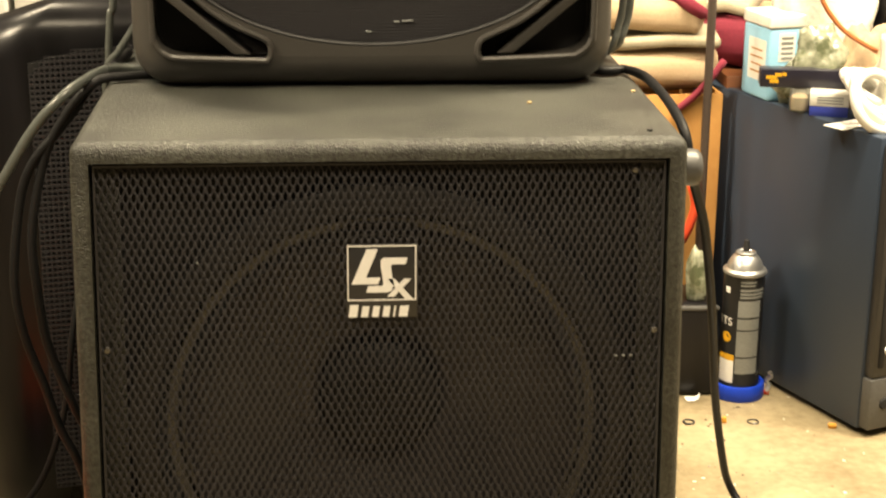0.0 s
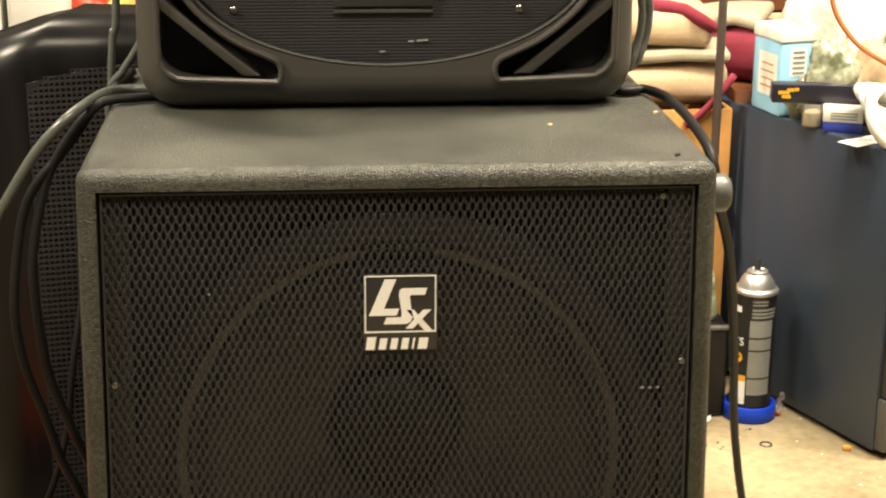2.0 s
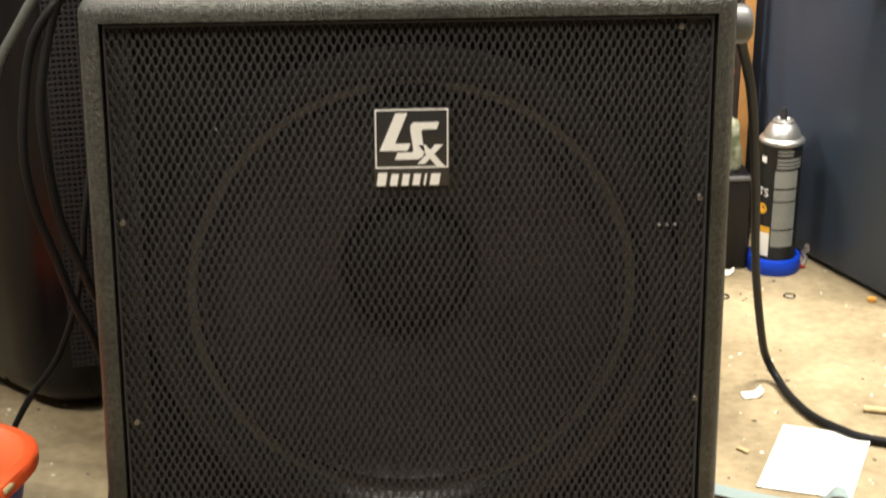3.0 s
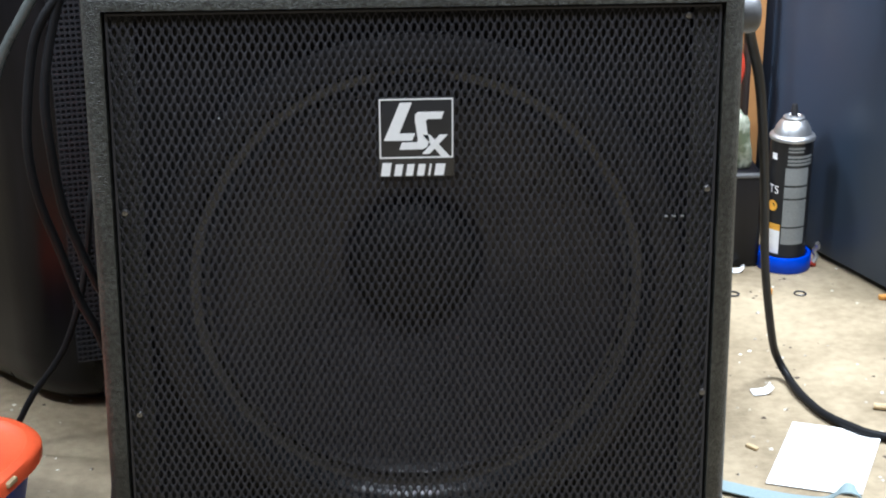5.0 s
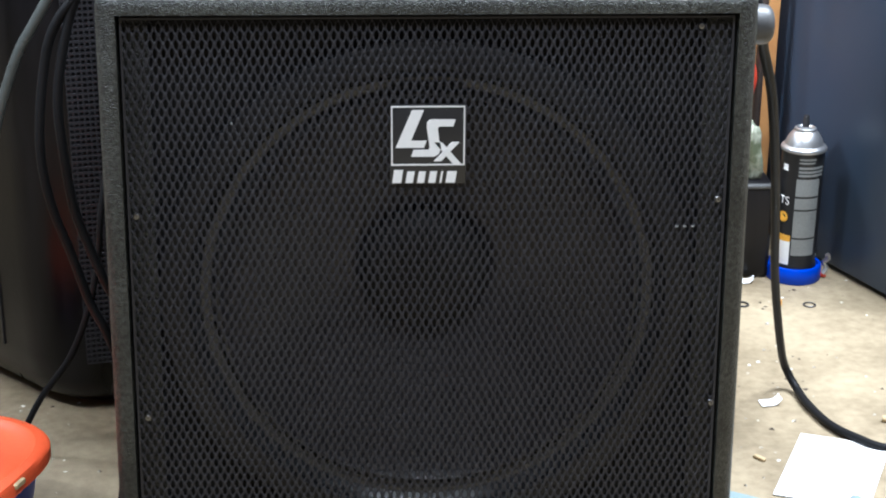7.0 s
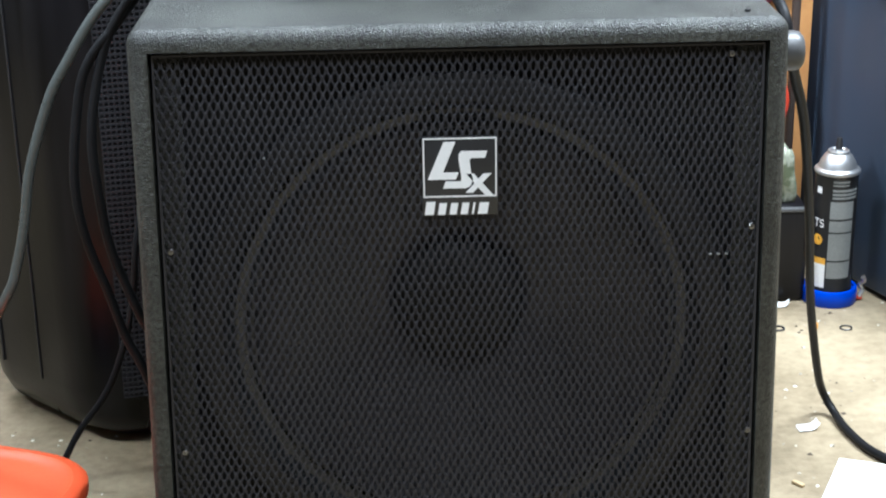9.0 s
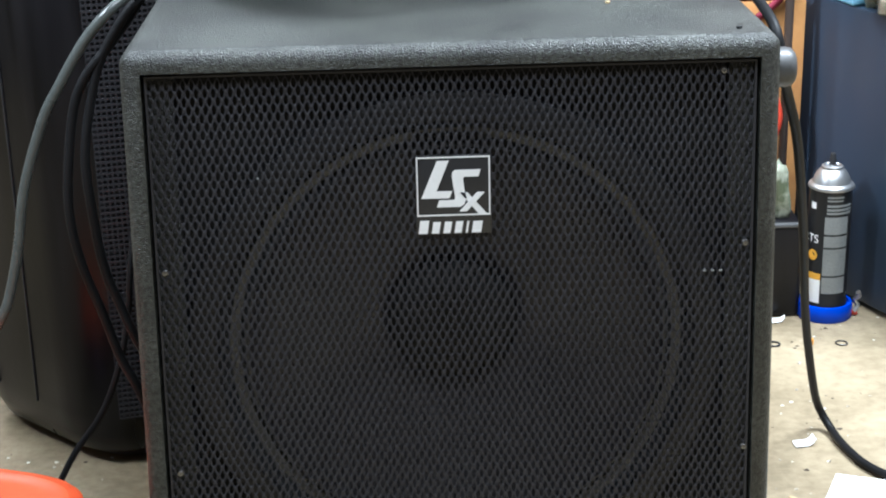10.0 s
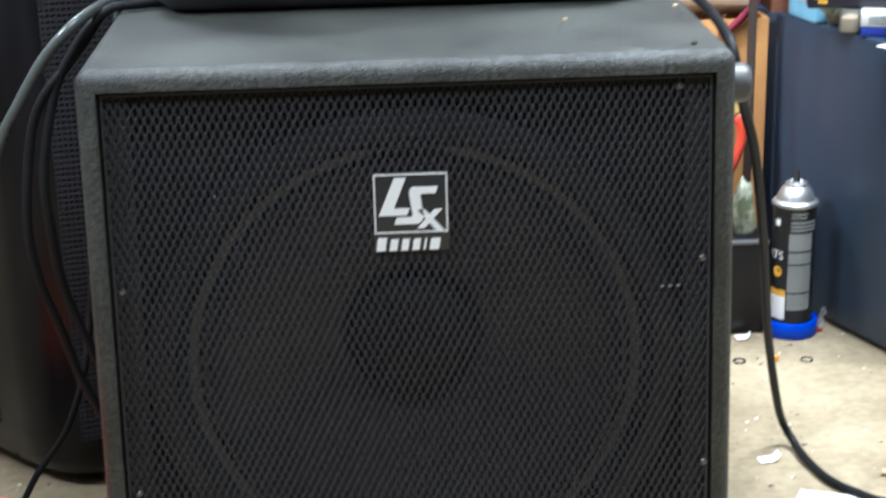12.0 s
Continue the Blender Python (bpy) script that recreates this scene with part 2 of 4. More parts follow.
def tube(points, r, seg=10, step=0.012, closed=False, flat=1.0):
    line = spline(points, step, closed)
    bm = bmesh.new()
    rings = []
    up = Vector((0.13, 0.21, 0.97))
    n = len(line)
    for i, p in enumerate(line):
        d = (line[(i + 1) % n if closed else min(i + 1, n - 1)] - line[(i - 1) % n if closed else max(i - 1, 0)]).normalized()
        s = d.cross(up).normalized()
        up = s.cross(d).normalized()
        rings.append([bm.verts.new(p + s * r * math.cos(2 * math.pi * k / seg) + up * r * flat * math.sin(2 * math.pi * k / seg)) for k in range(seg)])
    for a, b in zip(rings, rings[1:] + rings[:1] if closed else rings[1:]):
        for k in range(seg):
            bm.faces.new((a[k], a[(k + 1) % seg], b[(k + 1) % seg], b[k]))
    if not closed:
        bm.faces.new(rings[0][::-1])
        bm.faces.new(rings[-1])
    return bm


def carve(bm, cutters):
    """The solid with the cutters taken out of it, as a mesh."""
    me = bpy.data.meshes.new("solid")
    bm.to_mesh(me)
    bm.free()
    ob = new("solid", me)
    spare = []
    for c in cutters:
        cm = bpy.data.meshes.new("cutter")
        bmesh.ops.recalc_face_normals(c, faces=c.faces)
        c.to_mesh(cm)
        c.free()
        co = new("cutter", cm)
        spare.append(co)
        mod = ob.modifiers.new("cut", "BOOLEAN")
        mod.operation, mod.solver, mod.object = "DIFFERENCE", "EXACT", co
    bpy.context.view_layer.update()
    done = bpy.data.meshes.new_from_object(ob.evaluated_get(bpy.context.evaluated_depsgraph_get()))
    for o in spare + [ob]:
        bpy.data.objects.remove(o)
    return done


def lattice(name, width, height, px, pz, hole_w, hole_h, thick, keep, mat, diamond=True):
    """A pierced sheet in x and z, from the lower left corner: staggered diamond holes, or upright square ones."""
    verts, faces = [], []
    cols, rows = int(width / px), int(height / (pz / 2 if diamond else pz))
    for r in range(rows):
        for c in range(cols):
            cx = (c + 0.5 + (0.5 if diamond and r % 2 else 0)) * px
            cz = (r + 0.5) * (pz / 2 if diamond else pz)
            if not keep(cx, cz):
                continue
            if diamond:
                o = [(cx + a * px / 2, cz + b * pz / 2) for a, b in ((-1, 0), (-0.5, -0.5), (0, -1), (0.5, -0.5), (1, 0), (0.5, 0.5), (0, 1), (-0.5, 0.5))]
                i = [(cx + a * hole_w / 2, cz + b * hole_h / 2) for a, b in ((-1, 0), (-0.72, -0.66), (0, -1), (0.72, -0.66), (1, 0), (0.72, 0.66), (0, 1), (-0.72, 0.66))]
            else:
                o = [(cx - px / 2, cz - pz / 2), (cx + px / 2, cz - pz / 2), (cx + px / 2, cz + pz / 2), (cx - px / 2, cz + pz / 2)]
                i = [(cx - hole_w / 2, cz - hole_h / 2), (cx + hole_w / 2, cz - hole_h / 2), (cx + hole_w / 2, cz + hole_h / 2), (cx - hole_w / 2, cz + hole_h / 2)]
            k = len(verts)
            # the strands lean a little, as in stretched metal
            lean = 0.0008 if diamond else 0.0
            verts += [(x, lean * (z - cz) * 2 / pz, z) for x, z in o] + [(x, 0, z) for x, z in i] + [(x, thick, z) for x, z in i]
            c4 = len(o)
            for j in range(c4):
                n = (j + 1) % c4
                faces.append((k + j, k + n, k + c4 + n, k + c4 + j))
                faces.append((k + c4 + j, k + c4 + n, k + 2 * c4 + n, k + 2 * c4 + j))
    me = bpy.data.meshes.new(name)
    me.from_pydata(verts, [], faces)
    me.materials.append(mat)
    return me


# ---- room ----
def slab(name, x0, x1, y0, y1, z0, z1, mat, label, category):
    bm = box(x1 - x0, y1 - y0, z1 - z0, ((x0 + x1) / 2, (y0 + y1) / 2, (z0 + z1) / 2))
    return tagged(new(name, finish(name, bm, mat)), label, category, kind="structure")


slab("floor", -2.6, 2.6, -2.6, 2.8, -0.1, 0.0, M_CONC, "tan stained concrete garage floor with dust and scuffs", "floor")
slab("ceiling", -2.6, 2.6, -2.6, 2.8, 2.4, 2.5, M_WALL, "plain painted garage ceiling", "ceiling")
slab("wall_north", -2.6, 2.6, 2.8, 2.95, -0.1, 2.5, M_WALL, "plain painted garage wall", "wall")
slab("wall_south", -2.6, 2.6, -2.75, -2.6, -0.1, 2.5, M_WALL, "plain painted garage wall", "wall")
slab("wall_west", -2.75, -2.6, -2.75, 2.95, -0.1, 2.5, M_WALL, "plain painted garage wall", "wall")
slab("wall_east", 2.6, 2.75, -2.75, 2.95, -0.1, 2.5, M_WALL, "plain painted garage wall", "wall")

# ---- subwoofer cabinet ----
CW, CD, CT = 0.56, 0.48, 0.612              # width, depth, top
GW, G0, G1 = 0.524, 0.06, 0.593             # grille opening: width, bottom, top
WZ = 0.327                                  # height of the woofer's middle


def screw(parent, x, y, z, r=0.0034):
    part("screw", lathe([(r, 0), (r, 0.001), (r * 0.7, 0.0022), (r * 0.3, 0.0024), (r * 0.25, 0.0012), (0, 0.0012)], 14, "y", Matrix.Translation((x, y, z))), M_STEEL, parent, "bright steel screw head")


def subwoofer():
    ob = thing("subwoofer_cabinet", (0, 0, 0), "black textured subwoofer cabinet with a diamond-mesh steel grille", "loudspeaker")
    outer = box(CW, CD, CT - 0.025, (0, CD / 2, 0.025 + (CT - 0.025) / 2), 0.013, 4)
    hole = prism([(-GW / 2, G0), (GW / 2, G0), (GW / 2, G1), (-GW / 2, G1)], -0.05, 0.03)
    well = lathe([(0, -0.2), (0.212, -0.2), (0.212, 0.05), (0, 0.05)], 64, "y", Matrix.Translation((0, 0, WZ)))
    me = carve(outer, [hole, well])
    me.materials.clear()
    me.materials.append(M_TEX)
    soften(me, 35)
    part("shell", me, None, ob)
    # baffle: a black board with the woofer's round hole
    me = carve(box(GW - 0.004, 0.004, G1 - G0 - 0.004, (0, 0.027, (G0 + G1) / 2)), [lathe([(0, -0.1), (0.214, -0.1), (0.214, 0.1), (0, 0.1)], 64, "y", Matrix.Translation((0, 0, WZ)))])
    me.materials.clear()
    me.materials.append(M_BAFFLE)
    part("baffle", me, None, ob, "matt black baffle board")
    for s in (-1, 1):
        part("batten", box(0.024, 0.012, G1 - G0 - 0.01, (s * (GW / 2 - 0.0135), 0.0185, (G0 + G1) / 2), 0.002), M_TEX, ob)
    w = part("woofer", lathe([(0.240, -0.0225), (0.240, -0.0145), (0.236, -0.0125), (0.2155, -0.0125), (0.2135, -0.0145), (0.2135, -0.03)], 96, "y", Matrix.Translation((0, 0, WZ))), M_RUBBER, ob, "large round woofer behind the mesh")
    prof = []
    for i in range(37):
        a = i / 36
        prof.append((0.2135 - 0.025 * a, -0.019 - 0.006 * a - 0.009 * math.sin(a * math.pi) + 0.0016 * abs(math.sin(a * math.pi * 3))))
    part("surround", lathe(prof, 96, "y", Matrix.Translation((0, 0, WZ))), M_SURR, w, "pleated cloth surround", 80)
    cone = [(0.1885, -0.025), (0.186, -0.0275)] + [(0.186 - 0.132 * a, -0.0275 - 0.075 * a ** 0.9) for a in [i / 14 for i in range(1, 15)]]
    part("cone", lathe(cone, 96, "y", Matrix.Translation((0, 0, WZ))), M_CONE, w, "grey-black paper cone", 80)
    cap = [(0.0615 * math.cos(a), -0.094 + 0.022 * math.sin(a)) for a in [i * math.pi / 2 / 10 for i in range(11)]]
    cap[-1] = (0, cap[-1][1])
    part("dust_cap", lathe(cap, 64, "y", Matrix.Translation((0, 0, WZ))), M_CAP, w, "domed black dust cap", 80)
    # grille
    gx, gz = GW - 0.006, G1 - G0 - 0.006
    edge = 0.003
    me = lattice("grille", gx, gz, 0.00714, 0.0147, 0.0040, 0.0096, 0.0012, lambda x, z: edge < x < gx - edge and edge < z < gz - edge, M_GRILLE)
    g = part("grille", me, None, ob, "black expanded-steel diamond mesh", m=Matrix.Translation((-gx / 2, 0.0055, G0 + 0.003)))
    part("grille_frame", frame_strip(gx, gz, 0.0018, 0.0015), M_GRILLE, g, m=Matrix.Translation((0, -0.001, 0)))
    for x, z in ((0.231, 0.581), (-0.255, 0.414), (0.2555, 0.425), (-0.256, 0.218), (0.262, 0.225)):
        screw(ob, x, 0.0065, z)
    # one lint speck, then three pale dashes that imitate glints on mesh strands
    for x, z, w in ((-0.169, 0.498, 0.0018), (0.220, 0.400, 0.003), (0.2272, 0.400, 0.003), (0.2343, 0.400, 0.003)):
        part("lint", box(w, 0.0012, 0.0016, (x, 0.0042, z), 0.0004), M_CANGREY, ob, "pale lint speck and painted strand glints on the mesh")
    for s in (-1, 1):
        for y in (0.12, 0.40):
            part("foot", lathe([(0, 0), (0.02, 0), (0.024, 0.004), (0.022, 0.027), (0, 0.027)], 20, "z", Matrix.Translation((s * 0.22, y, 0))), M_RUBBER, ob, "black rubber foot")
    # round rubber bumper on the side
    part("bumper", lathe([(0, 0.0), (0.0175, 0.0), (0.0175, 0.010), (0.0165, 0.015), (0.013, 0.018), (0.008, 0.018), (0.007, 0.0155), (0, 0.0155)], 28, "x", Matrix.Translation((CW / 2, 0.035, 0.575))), M_GREYPL, ob, "grey rubber side bumper")
    return ob


def frame_strip(w, h, t, d):
    bm = bmesh.new()
    o = [(0, 0), (w, 0), (w, h), (0, h)]
    i = [(t, t), (w - t, t), (w - t, h - t), (t, h - t)]
    f0 = [bm.verts.new((x, 0, z)) for x, z in o]
    f1 = [bm.verts.new((x, 0, z)) for x, z in i]
    b0 = [bm.verts.new((x, d, z)) for x, z in o]
    b1 = [bm.verts.new((x, d, z)) for x, z in i]
    for k in range(4):
        n = (k + 1) % 4
        bm.faces.new((f0[k], f0[n], f1[n], f1[k]))
        bm.faces.new((f1[k], f1[n], b1[n], b1[k]))
        bm.faces.new((f0[n], f0[k], b0[k], b0[n]))
        bm.faces.new((b0[n], b0[k], b1[k], b1[n]))
    return bm


def plate(points, place, thick, mat, parent, name, label=""):
    """A flat shape from design units (y down) laid proud of a badge."""
    bm = prism([(x * 0.000171, -y * 0.000181) for x, y in points], 0, thick)
    part(name, bm, mat, parent, label, m=Matrix.Translation(place))


def badge(parent):
    b = part("badge", box(0.0655, 0.003, 0.0715, (0, 0.0015, 0), 0.0008), M_BADGE, parent, "black badge with a white emblem", m=Matrix.Translation((-0.001, 0.0035, 0.478)))
    at = (-0.0325, -0.0005, 0.0355)
    for pts in ([(4, 4), (376, 4), (376, 11), (4, 11)], [(4, 293), (376, 293), (376, 300), (4, 300)], [(4, 11), (11, 11), (11, 293), (4, 293)], [(369, 11), (376, 11), (376, 293), (369, 293)]):
        plate(pts, at, 0.0006, M_WHITE, b, "border")
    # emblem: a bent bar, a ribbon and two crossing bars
    plate([(109, 24), (169, 24), (104, 176), (184, 176), (169, 211), (26, 211)], at, 0.0006, M_WHITE, b, "bent_bar")
    plate([(199, 71), (329, 71), (317, 106), (246, 106), (239, 116), (246, 171), (256, 212), (244, 244), (222, 256), (104, 256), (117, 221), (192, 221), (198, 210), (183, 110), (185, 84)], at, 0.0006, M_WHITE, b, "ribbon")
    plate([(222, 184), (260, 184), (358, 293), (316, 293)], at, 0.0007, M_WHITE, b, "cross_bar")
    plate([(309, 184), (349, 184), (256, 279), (219, 279)], (at[0], at[1] - 0.0003, at[2]), 0.0009, M_WHITE, b, "cross_bar")
    # name line as plain bars
    x = 8
    for w in (64, 56, 54, 54, 28, 66):
        plate([(x + 10, 322 if w == 64 else 330), (x + w - 8, 322 if w == 64 else 330), (x + w - 18, 388), (x, 388)], at, 0.0006, M_WHITE, b, "bar")
        x += w + 3


def splay(ob, names, k=0.035):
    """The cabinet is a little wider at its foot than at its head."""
    for c in [c for c in ob.children if c.name.split(".")[0] in names]:
        m = c.matrix_basis.copy()
        for me in {q.data for q in (c, *c.children)}:
            for v in me.vertices:
                p = m @ v.co
                p.x *= 1 + k * (G1 - p.z) / (G1 - G0)
                v.co = m.inverted() @ p


sub = subwoofer()
splay(sub, ("shell", "baffle", "batten", "grille"))
badge(sub)

# crumbs lying on the cabinet
for x, y, mat in ((0.247, 0.026, M_BADGE), (0.150, 0.148, M_STICK), (0.262, 0.196, M_STICK)):
    single("crumb", box(0.0045, 0.0035, 0.0025, (0, 0, 0.00125), 0.0008), mat, (x, y, CT), "tiny crumb lying on the cabinet's top", "crumb", "crumbs on the cabinet", turn=40)

# ---- more materials ----
M_CARD = material("tan_cardboard", (0.48, 0.25, 0.07), 0.8, dark=(0.36, 0.17, 0.045), grain=60, stain=5)
M_PINK = material("crimson_cloth", (0.19, 0.014, 0.035), 0.9, grain=250, bump=0.4, bump_scale=600)
M_TAN = material("beige_cloth", (0.46, 0.34, 0.22), 0.9, dark=(0.33, 0.23, 0.14), grain=250, bump=0.4, bump_scale=600)
M_GREYC = material("grey_cloth", (0.33, 0.29, 0.21), 0.9, grain=250, bump=0.4, bump_scale=600)
M_LBLUE = material("light_blue_plastic", (0.27, 0.52, 0.72), 0.4, dark=(0.24, 0.47, 0.66), bump=0.05)
M_WPL = material("white_plastic", (0.74, 0.73, 0.69), 0.4, dark=(0.62, 0.61, 0.57), bump=0.05)
M_BAG = material("crumpled_white_bag", (0.72, 0.70, 0.65), 0.4, dark=(0.5, 0.47, 0.41), grain=60, stain=20, bump=0.6, bump_scale=90, depth=0.004)
M_BROWN = material("rust_brown_cord", (0.45, 0.14, 0.04), 0.5)
M_GREEN = material("pale_green_glass", (0.27, 0.28, 0.21), 0.22, dark=(0.07, 0.08, 0.045), stain=30, grain=90, contrast=0.25)
M_RED = material("red_plastic", (0.6, 0.06, 0.02), 0.4)
M_GOLD = material("yellow_plastic", (0.75, 0.55, 0.15), 0.5)
M_STRAP = material("slate_webbing", (0.24, 0.30, 0.30), 0.7, dark=(0.17, 0.22, 0.23), grain=400, bump=0.4, bump_scale=900)
M_NAVY = material("navy_print", (0.03, 0.05, 0.35), 0.4)
M_DARKM = material("dark_pole_paint", (0.05, 0.035, 0.028), 0.5)
M_CLEAR = clear_plastic("clear_plastic", (0.9, 0.92, 0.85))
M_CHIPO = material("orange_chip", (0.8, 0.38, 0.05), 0.6)

# ---- moulded loudspeaker on top of the cabinet ----
SX, SY, SZ, SW, SH, SDEP = 0.0, 0.222, CT, 0.53, 0.66, 0.26


def top_speaker():
    ob = thing("moulded_loudspeaker", (SX, SY, SZ), "black moulded plastic loudspeaker standing on the subwoofer", "loudspeaker")
    shape = round_poly([(-SW / 2, 0.0), (SW / 2, 0.0), (SW / 2 - 0.01, SH), (-SW / 2 + 0.01, SH)], 0.055, 8)
    bm = prism(shape, 0, SDEP, 0.036, 6)
    a, b, zc = 0.218, 0.112, 0.158
    oval = [(a * math.cos(t), zc + b * math.sin(t)) for t in [math.pi + math.pi * i / 36 for i in range(37)]]
    oval += [(0.218, 0.5), (0.14, 0.6), (-0.14, 0.6), (-0.218, 0.5)]
    port = round_poly([(-0.239, 0.20), (-0.239, 0.036), (-0.112, 0.031), (-0.112, 0.052), (-0.168, 0.077), (-0.209, 0.115), (-0.228, 0.16)], [0.01, 0.03, 0.01, 0.012, 0.03, 0.03, 0.02], 4)
    cuts = [prism(oval, -0.05, 0.014), prism(port, -0.05, 0.045), prism([(-x, z) for x, z in port][::-1], -0.05, 0.045)]
    me = carve(bm, cuts)
    me.materials.clear()
    me.materials.append(M_ABS)
    soften(me, 35)
    part("shell", me, None, ob)
    # raised lips round the corner ports
    for s in (-1, 1):
        line = [(s * -x, -0.0005, z) for x, z in port]
        part("port_lip", tube(line, 0.0035, 8, 0.02, True), M_ABS, ob)
        rib = [(s * 0.243, 0.126), (s * 0.243, 0.112), (s * 0.152, 0.037), (s * 0.134, 0.037)]
        part("port_rib", prism(rib, 0.002, 0.04, 0.003), M_ABS, ob, "diagonal rib across the port")

    # black sheets stand in for the shade deep inside the ports
    for s in (-1, 1):
        part("port_well", prism([(s * x * 0.99, z) for x, z in port], 0.040, 0.0445), M_BAFFLE, ob)

    def inside(x, z):
        x -= 0.213
        z += 0.05
        return abs(x) < 0.211 * math.sqrt(max(0, 1 - ((zc - z) / b) ** 2)) - 0.003 if z < zc else abs(x) < 0.211 and z < 0.5
    me = lattice("grille", 0.426, 0.17, 0.0034, 0.0034, 0.0023, 0.0019, 0.0012, inside, M_GRILLE, False)
    part("grille", me, None, ob, "fine-pierced black steel grille", m=Matrix.Translation((-0.213, 0.008, 0.05)))
    part("upper_grille", prism(round_poly([(-0.211, 0.22), (0.211, 0.22), (0.211, 0.5), (0.135, 0.595), (-0.135, 0.595), (-0.211, 0.5)], 0.01), 0.008, 0.0095), M_GRILLE, ob)
    rim = [(x * 0.985, 0.003, zc + (z - zc) * 0.985) for x, z in oval[:37]]
    part("grille_trim", tube(rim, 0.0025, 8, 0.02), M_RUBBER, ob)
    bd = part("badge", box(0.102, 0.003, 0.036, (0, 0, 0), 0.001), M_BADGE, ob, "black badge with a silver name line", m=Matrix.Translation((-0.004, 0.0055, 0.126)))
    x = -0.046
    for w in (0.018, 0.014, 0.014, 0.014, 0.008, 0.017):
        h = 0.017 if w == 0.018 else 0.013
        part("bar", prism([(x, -0.009), (x + w - 0.007, -0.009), (x + w - 0.004, -0.009 + h), (x + 0.003, -0.009 + h)], -0.0022, -0.001), M_CANGREY, bd)
        x += w + 0.0012
    part("badge_strip", box(0.104, 0.002, 0.0035, (0, 0, 0), 0.0005), M_STEEL, ob, "bright strip under the badge", m=Matrix.Translation((-0.005, 0.0055, 0.1035)))
    for x, z in ((-0.006, 0.061), (0.024, 0.0716), (0.039, 0.0726), (0.033, 0.0722)):
        part("lint", box(0.006, 0.0012, 0.0022, (x, 0.0066, z), 0.0005), M_CANGREY, ob, "pale dust on the mesh")
    for x in (-0.16, 0.138):
        screw(ob, x, 0.007, 0.105, 0.004)
    ob.scale = (0.935, 0.95, 0.95)
    return ob


top_speaker()

# ---- floor-standing moulded loudspeaker behind ----
LX, LY = -0.33, 0.58


def floor_speaker():
    ob = thing("floor_loudspeaker", (LX, LY, 0), "scuffed glossy black moulded loudspeaker standing on the concrete", "loudspeaker")
    p0, p1 = Vector((-0.427, 0.43)), Vector((-0.06, 0.512))
    u = (p1 - p0).normalized()
    plan = round_poly([(-0.427, 0.43), (-0.06, 0.512), (-0.09, 0.72), (-0.36, 0.79), (-0.605, 0.61)], [0.055, 0.05, 0.08, 0.1, 0.08], 9)
    mid = Vector((-0.31, 0.60))

    def top(x, y):
        s = (Vector((x, y)) - p0).dot(u)
        return 0.582 + 0.098 * math.sin(max(0.0, min(1.0, (s + 0.175) / 0.72)) * math.pi) ** 0.9 - 0.13 * max(0.0, y - 0.47)
    bm = bmesh.new()
    rings = []
    for inset, f, drop in ((0.07, 0.0, 0.0), (0.045, 0.0, 0.003), (0.015, 0.0, 0.022), (0.004, 0.0, 0.045), (0.0, 0.0, 0.075), (0.0, 0.35, 0.0), (0.0, 0.7, 0.0), (0.0, 1.0, -0.055), (0.006, 1.0, -0.03), (0.022, 1.0, -0.010), (0.05, 1.0, 0.0), (0.11, 1.0, 0.004)):
        ring = []
        for x, y in plan:
            d = mid - Vector((x, y))
            q = Vector((x, y)) + d.normalized() * inset
            z = top(x, y) * f + drop
            ring.append(bm.verts.new((q.x - LX, q.y - LY, z)))
        rings.append(ring)
    n = len(plan)
    for a, b in zip(rings, rings[1:]):
        for i in range(n):
            bm.faces.new((a[i], a[(i + 1) % n], b[(i + 1) % n], b[i]))
    for ring in (rings[0], rings[-1]):
        c = bm.verts.new(sum((v.co for v in ring), Vector()) / n)
        for i in range(n):
            bm.faces.new((ring[i], ring[(i + 1) % n], c))
    part("shell", bm, M_GLOSS, ob, smooth=60)
    turn = math.degrees(math.atan2(u.y, u.x))
    w0 = 0.04
    start = p0 + u * w0
    m = pose(start.x - LX + u.y * 0.008, start.y - LY - u.x * 0.008, 0, 0, 0, turn)

    def keep(x, z):
        q = start + u * x
        return 0.075 < z < top(q.x, q.y) - 0.062 - 0.02 * max(0, 0.02 - x) / 0.02
    me = lattice("grille", 0.30, 0.70, 0.0060, 0.0066, 0.0041, 0.0040, 0.002, keep, M_GRILLE, False)
    part("grille", me, None, ob, "black pierced steel grille", m=m)
    back = [(0.0, 0.075)] + [(0.30, 0.075)] + [(0.30 * (1 - i / 10), top(*(start + u * 0.30 * (1 - i / 10))) - 0.064) for i in range(11)]
    part("grille_backing", prism(back, 0.0025, 0.006), M_BAFFLE, ob, m=m)
    # moulded ribs down the flank
    for x, y in ((-0.497, 0.500), (-0.556, 0.560)):
        part("flank_rib", tube([(x - LX, y - LY, 0.07), (x - LX, y - LY, 0.3), (x - LX, y - LY, 0.55)], 0.0015, 8, 0.05), M_RUBBER, ob)
    return ob


floor_speaker()

# ---- computer tower ----
KX, KY, KT, KH = 0.705, 0.688, 22.3, 0.437


